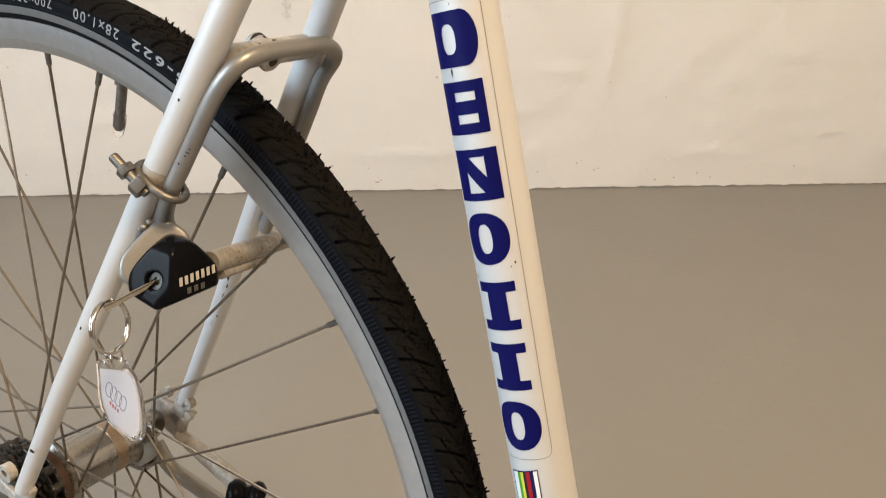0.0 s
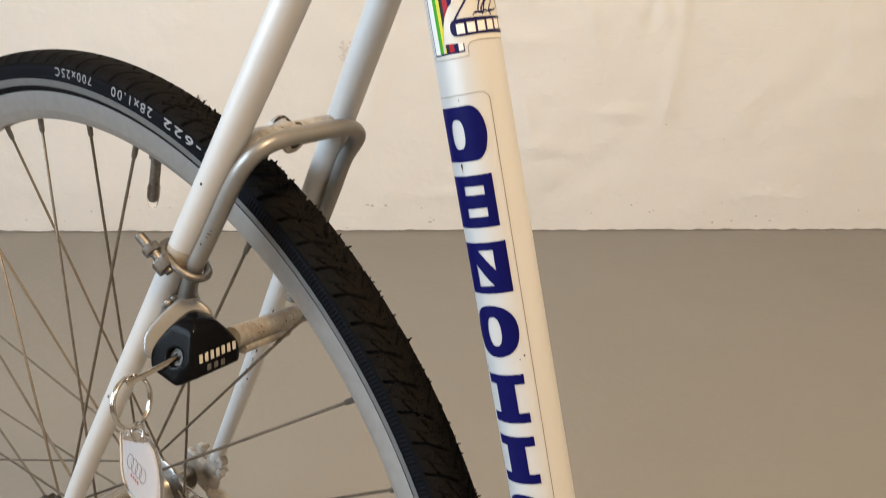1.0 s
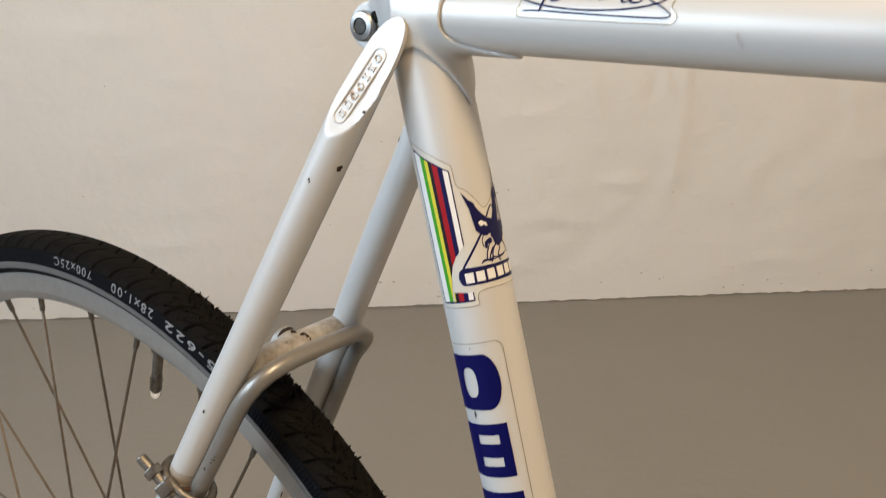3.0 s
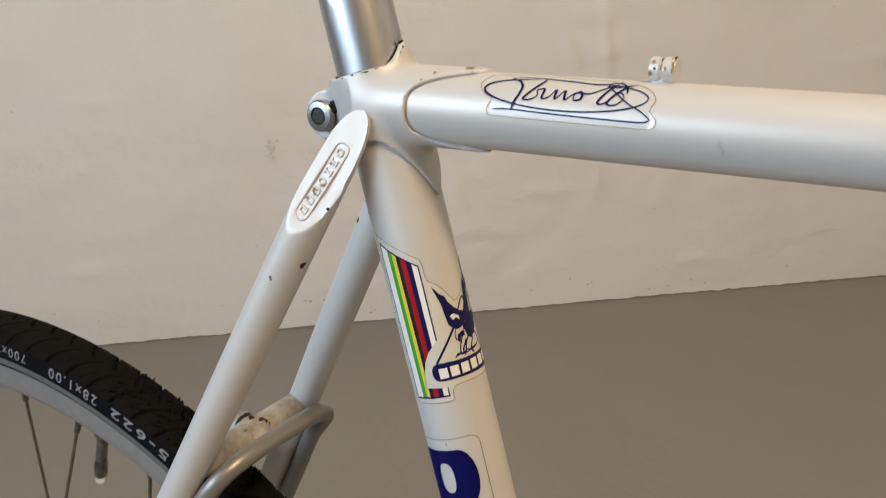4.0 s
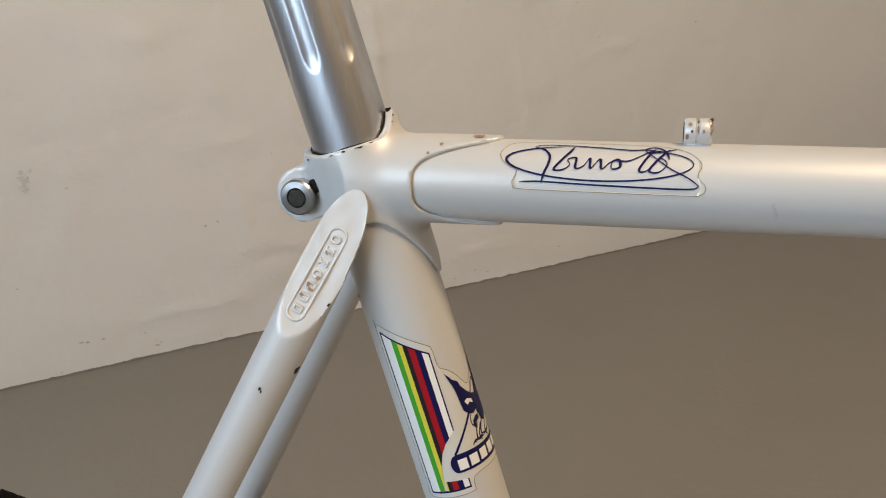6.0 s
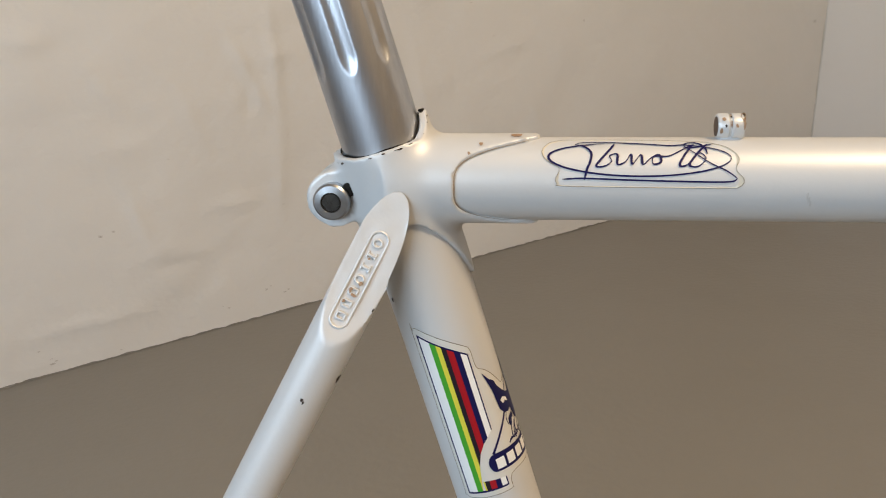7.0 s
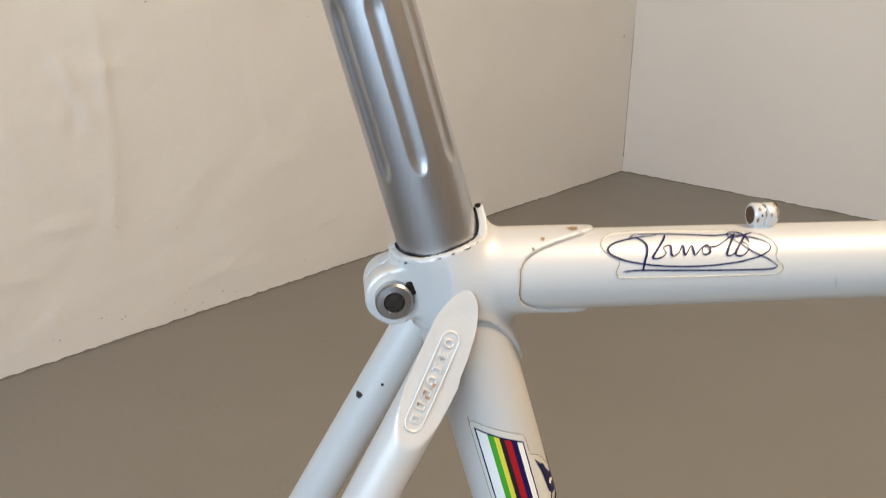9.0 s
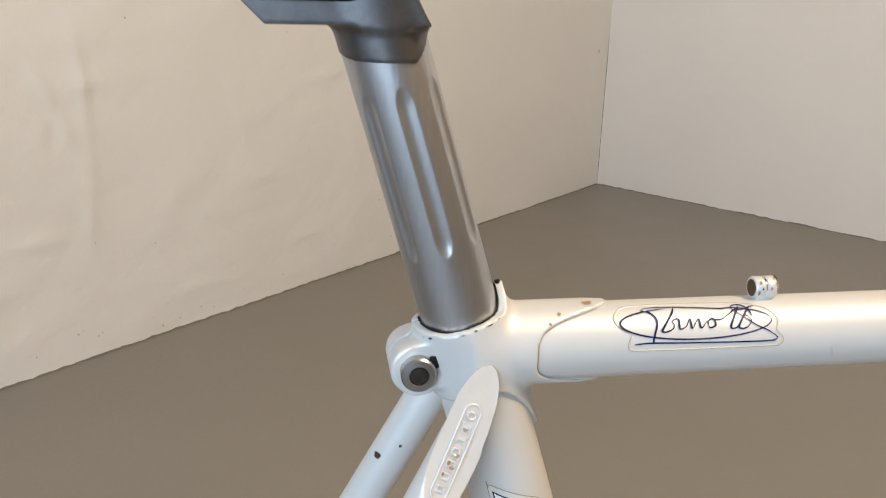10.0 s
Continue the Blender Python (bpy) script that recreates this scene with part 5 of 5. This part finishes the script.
part("lock_bar", mesh("lock_bar", *merge(sweep([BAR_A + bd * 0.005, BAR_A + bd * 0.05, BAR_B], [0.0061, 0.0060, 0.0060], 28), sweep([BAR_A + bd * 0.012 + Vector((0.002, 0, -0.0075)), BAR_A + bd * 0.055 + Vector((0.002, 0, -0.0075))], 0.0030, 16))), BAR_STEEL, ring_lock, "scuffed grey lock bar with rust specks")
bar_u = Vector((0.48, -0.79, 0.39))
bar_u = (bar_u - bd * bar_u.dot(bd)).normalized()
bar_v = bd.cross(bar_u)
bar_rnd = random.Random(14)
chips("dark_speck", [(bar_rnd.uniform(-75, 75), bar_rnd.uniform(8, 78), bar_rnd.uniform(2, 6), bar_rnd.uniform(0.3, 0.8)) for _ in range(22)],
      lambda a, t: BAR_A + bd * (t / 1000) + (bar_u * math.cos(radians(a)) - bar_v * math.sin(radians(a))) * 0.0063, CHIP, ring_lock, "dark rust speck on the bar")
LI = np.array(LM.inverted())
LEFT_N, RIGHT_N = Vector((-0.58, 0.03, 0.81)).normalized(), Vector((0.50, -0.10, 0.86)).normalized()
RIDGE = Vector((-0.0015, 0.0, 0.0120))
HOLE = Vector((-0.0105, -0.0045, 0.0))
HOLE.z = RIDGE.z - (LEFT_N.x * (HOLE.x - RIDGE.x) + LEFT_N.y * HOLE.y) / LEFT_N.z


def in_lock(x, y, z):
    return [LI[i, 0] * x + LI[i, 1] * y + LI[i, 2] * z + LI[i, 3] for i in range(3)]


def smax(a, b, k):
    return -smin(-a, -b, k)


def kite(a, b, grow=0.0):
    """The lock's outline: a rounded kite with a flat foot."""
    d = np.hypot(a + 0.0005, b + 0.0005) - 0.0250
    for nx, ny, far, k in ((-0.69, 0.73, 0.0172, 0.010), (0.70, 0.715, 0.0184, 0.007), (0.318, -0.948, 0.0160, 0.0015), (-0.62, -0.785, 0.0220, 0.002), (1.0, 0.0, 0.0242, 0.003), (-1.0, 0.0, 0.0236, 0.003)):
        d = smax(d, nx * a + ny * b - far, k)
    return d - grow


def facet(n, a, b, c):
    return n.x * (a - RIDGE.x) + n.y * (b - RIDGE.y) + n.z * (c - RIDGE.z)


def housing_field(x, y, z):
    a, b, c = in_lock(x, y, z)
    d = smax(kite(a, b), -0.0130 - c, 0.001)
    d = smax(d, facet(RIGHT_N, a, b, c), 0.0030)
    d = smax(d, facet(LEFT_N, a, b, c), 0.0014)
    d = smax(d, 0.80 * (b - 0.0130) + 0.60 * (c - 0.0095), 0.0050)
    d = smax(d, -0.55 * (b + 0.0120) + 0.83 * (c - 0.0105), 0.0020)
    qa, qb, qc = a - HOLE.x, b - HOLE.y, c - HOLE.z
    w = qa * LEFT_N.x + qb * LEFT_N.y + qc * LEFT_N.z
    h = np.sqrt(np.maximum(qa * qa + qb * qb + qc * qc - w * w, 0.0))
    return np.maximum(d, -np.maximum(h - 0.0050, -0.0040 - w))


v, f = nets(housing_field, tuple(LC - Vector((0.036,) * 3)), tuple(LC + Vector((0.036,) * 3)), 0.0008)
housing = part("lock_housing", mesh("lock_housing", v, f, 26), PLASTIC, ring_lock, "glossy black lock housing with a key")
part("lock_core", mesh("lock_core", *lathe([(0.0050, 0.0), (0.0047, 0.0012), (0.0022, 0.0012), (0.0018, -0.002)], LM @ toward(HOLE - LEFT_N * 0.0038, LEFT_N), 28)), DARK, housing, "dark metal lock cylinder")


def shell_field(x, y, z):
    a, b, c = in_lock(x, y, z)
    d = smax(kite(a + 0.0042, b - 0.0078), c + 0.0050, 0.0022)
    d = smax(d, -0.0210 - c, 0.004)
    return smax(d, a - 0.0105, 0.003)


v, f = nets(shell_field, tuple(LC - Vector((0.040,) * 3)), tuple(LC + Vector((0.040,) * 3)), 0.0010)
part("lock_shell", mesh("lock_shell", v, f, 40), SILVER, ring_lock, "worn silver metal shell of the lock")


def on_facet(a, b):
    return LM @ Vector((a, b, RIDGE.z - (RIGHT_N.x * (a - RIDGE.x) + RIGHT_N.y * (b - RIDGE.y)) / RIGHT_N.z))


# print on the housing as plain slanting bars
for (a0, b0), (a1, b1), count, high, mat in (((0.0030, -0.0062), (0.0205, -0.0004), 7, 0.0043, PALE), ((0.0070, -0.0108), (0.0142, -0.0088), 3, 0.0030, STEEL)):
    for j in range(count):
        g = j / (count - 1)
        p = on_facet(a0 + (a1 - a0) * g, b0 + (b1 - b0) * g)
        ex = (on_facet(a1, b1) - on_facet(a0, b0)).normalized()
        ez = (LM.to_3x3() @ RIGHT_N).normalized()
        ey = ez.cross(ex) + ex * 0.22
        w = (a1 - a0) / (count - 1) * 0.66
        part("lock_mark", mesh("lock_mark", *soft_box(w, high, 0.0004, Matrix.Translation(p + ez * 0.0001) @ Matrix((ex, ey, ez)).transposed().to_4x4(), 0.0001, 1), 0), mat, ring_lock)
weld_rnd = random.Random(4)
for k in range(11):
    p = LM @ Vector((-0.0150 + 0.0016 * k, 0.0178 + 0.0011 * k - 0.00007 * k * k + weld_rnd.uniform(-0.0006, 0.0006) + 0.0062, -0.0085 + weld_rnd.uniform(-0.0015, 0.0015)))
    q = weld_rnd.uniform(0.0014, 0.0022)
    part("weld_bead", mesh("weld_bead", *lathe([(0.0, -q), (q * 0.7, -q * 0.7), (q, 0.0), (q * 0.7, q * 0.7), (0.0, q)], toward(p, (weld_rnd.uniform(-1, 1), weld_rnd.uniform(-1, 1), 1)), 12)), SILVER, ring_lock)

chips("dark_scratch", [(30, 0.6150, 14, 0.0003), (34, 0.6170, 9, 0.00025), (26, 0.6130, 7, 0.0003), (8, 0.6080, 6, 0.0007)], lambda a, z: leg(-1, z) + (RIGHT * math.cos(radians(a)) + FRONT * math.sin(radians(a))) * 0.00455, CHIP, ring_lock, "dark scratch in the silver paint")

# U-bolt clamp that holds the hoop to the stay
cl = stay_at(-1, 0.5975)
ca = (stay_axis(-1)[1] - stay_axis(-1)[2]).normalized()
fw = FRONT
sd = ca.cross(fw).normalized()
sd = sd if sd.y < 0 else -sd
u_pts = [cl + (sd * math.cos(t) - fw * math.sin(t)) * 0.0094 for t in np.linspace(math.pi, 0.0, 13)[1:-1]] + [cl + sd * 0.0094, cl + sd * 0.0092 + fw * 0.008] + \
        [cl + fw * 0.0118 + (sd * math.cos(t) + fw * math.sin(t)) * 0.0078 for t in np.linspace(0.2, math.pi - 0.2, 11)] + \
        [cl - sd * 0.0092 + fw * 0.008, cl - sd * 0.0094]
clamp = part("u_clamp", mesh("u_clamp", *sweep(spline(u_pts + u_pts[:1], 0.0012)[:-1], 0.0022, 16, closed=True)), STEEL, ring_lock, "dull brown zinc plated clamp with rust tint")
part("clamp_band", mesh("clamp_band", *sweep(spline([cl + (sd * math.cos(t) + fw * math.sin(t)) * 0.0098 - ca * 0.001 for t in np.linspace(-0.6, 3.6, 20)], 0.001), 0.0012, 10)), GREASE, ring_lock, "brown clamp lining")
chips("rust_stain", [(22, 0.6010, 50, 0.0022), (30, 0.5985, 46, 0.0020)], lambda a, z: on_right_stay(a, z), WASH, ring_lock, "brown rust wash on the stay")
tip = Vector((0.1475, -0.0570, 0.5950))
bdir = Vector((-0.73, -0.15, 0.62)).normalized()
part("clamp_bolt", mesh("clamp_bolt", *merge(
    lathe([(0.0027, -0.006), (0.0027, 0.019), (0.0022, 0.0198)], toward(tip, bdir), 20),
    lathe([(0.0056, -0.004), (0.0058, -0.0035), (0.0058, 0.0020), (0.0054, 0.0026)], toward(tip, bdir), 6),
    lathe([(0.0046, 0.0075), (0.0048, 0.008), (0.0048, 0.0115), (0.0044, 0.012)], toward(tip, bdir), 6)), 25), STEEL, ring_lock, "bolt and nuts of the clamp")

# ---------------------------------------------------------------- key with ring and fob
KEY_A = LM @ (HOLE - LEFT_N * 0.0030)
KEY_B = Vector((0.1494, -0.0850, 0.5374))
kd = (KEY_B - KEY_A).normalized()
keys = tagged(new("key_ring"), "key on a split ring with a clear plastic fob", "key ring")
km = Matrix.Translation((KEY_A + KEY_B) / 2) @ kd.to_track_quat("X", "Z").to_matrix().to_4x4()
ROOT = bicycle.matrix_world
keys.matrix_world = ROOT @ Matrix.Translation(KEY_A)
inv = Matrix.Translation(-KEY_A)


def hung(name, vf, mat, parent, label="", smooth=40):
    vs, fs = vf
    return part(name, mesh(name, [inv @ Vector(v) for v in vs], fs, smooth), mat, parent, label)


hung("key_blade", soft_box((KEY_B - KEY_A).length, 0.0016, 0.0030, km, 0.0005, 2), CHROME, keys, "flat steel key blade")
RC = Vector((0.1511, -0.0840, 0.5275))
ra, rb = Vector((-0.193, 0.922, -0.336)), Vector((0.245, -0.286, -0.926))
coil = [RC + (ra * math.cos(t) + rb * math.sin(t)) * 0.0132 + ra.cross(rb) * (0.0011 * t / 6.28 - 0.001) for t in np.linspace(-1.6, 4 * math.pi - 1.9, 90)]
hung("split_ring", sweep(coil, 0.0010, 10), CHROME, keys, "polished steel split ring")
FT = Vector((0.1535, -0.0835, 0.5105))
hung("small_ring", sweep([FT + (ra * math.cos(t) * 0.0042 + rb * math.sin(t) * 0.0050) for t in np.linspace(0, 2 * math.pi, 30)[:-1]], 0.0007, 10, closed=True), CHROME, keys)
# fob: a tilted clear slab with a rounded shoulder
fx, fz = Vector((0.955, 0.060, 0.236)).normalized(), Vector((-0.245, 0.306, 0.920)).normalized()
fz = (fz - fx * fz.dot(fx)).normalized()
fn = fz.cross(fx).normalized()
FC = Vector((0.1543, -0.0830, 0.4868))


def fob_point(u, w, d):
    return FC + fx * u + fz * w + fn * d


shape = [(-0.0150, 0.0180), (-0.0120, 0.0195), (-0.0085, 0.0180), (-0.0070, 0.0205), (-0.0040, 0.0220), (0.0015, 0.0200), (0.0030, 0.0165), (0.0075, 0.0120), (0.0110, 0.0040), (0.0132, -0.0070),
         (0.0136, -0.0165), (0.0120, -0.0202), (0.0080, -0.0215), (0.0025, -0.0188), (-0.0070, -0.0130), (-0.0115, -0.0060), (-0.0132, 0.0)]
shape = [(u * 1.22 - 0.0005, w) for u, w in shape]


def plate(loop, d0, d1, bev):
    rows = []
    for d, k in ((d0, 1 - bev), (d0 + (d1 - d0) * 0.18, 1.0), (d0 + (d1 - d0) * 0.82, 1.0), (d1, 1 - bev)):
        rows.append([fob_point(u * k, w * k, d) for u, w in loop])
    n = len(loop)
    vs = [p for r in rows for p in r]
    fs = [tuple(reversed(range(n))), tuple(range(3 * n, 4 * n))]
    for i in range(3):
        fs += [(i * n + k, i * n + (k + 1) % n, (i + 1) * n + (k + 1) % n, (i + 1) * n + k) for k in range(n)]
    return vs, fs


fob = hung("fob", plate(shape, -0.0026, 0.0026, 0.06), ACRYLIC, keys, "clear acrylic fob", 30)
inner = [(u * 0.87, min(w, 0.0165) * 0.88) for u, w in shape if w < 0.0196]
hung("fob_insert", plate(inner, -0.0005, 0.0005, 0.01), PAPER, fob, "white paper insert", 30)
face = 1 if fn.dot(Vector((0.4, -0.7, 0.3))) > 0 else -1
for k in range(4):
    lp = [fob_point(-0.0085 + k * 0.0036 + 0.0026 * math.cos(t), 0.0040 - k * 0.0021 + 0.0038 * math.sin(t), face * 0.00062) for t in np.linspace(0, 2 * math.pi, 25)[:-1]]
    hung("fob_ring_print", sweep(lp, 0.00028, 6, closed=True), HALO, fob)
for k in range(4):
    m = Matrix.Translation(fob_point(-0.0072 + k * 0.0019, -0.0030 - k * 0.0011, face * 0.00062)) @ Matrix((fx, fz, fn)).transposed().to_4x4()
    hung("fob_bar_print", soft_box(0.0013, 0.0019, 0.0002, m, 0.00005, 1), PINK, fob)
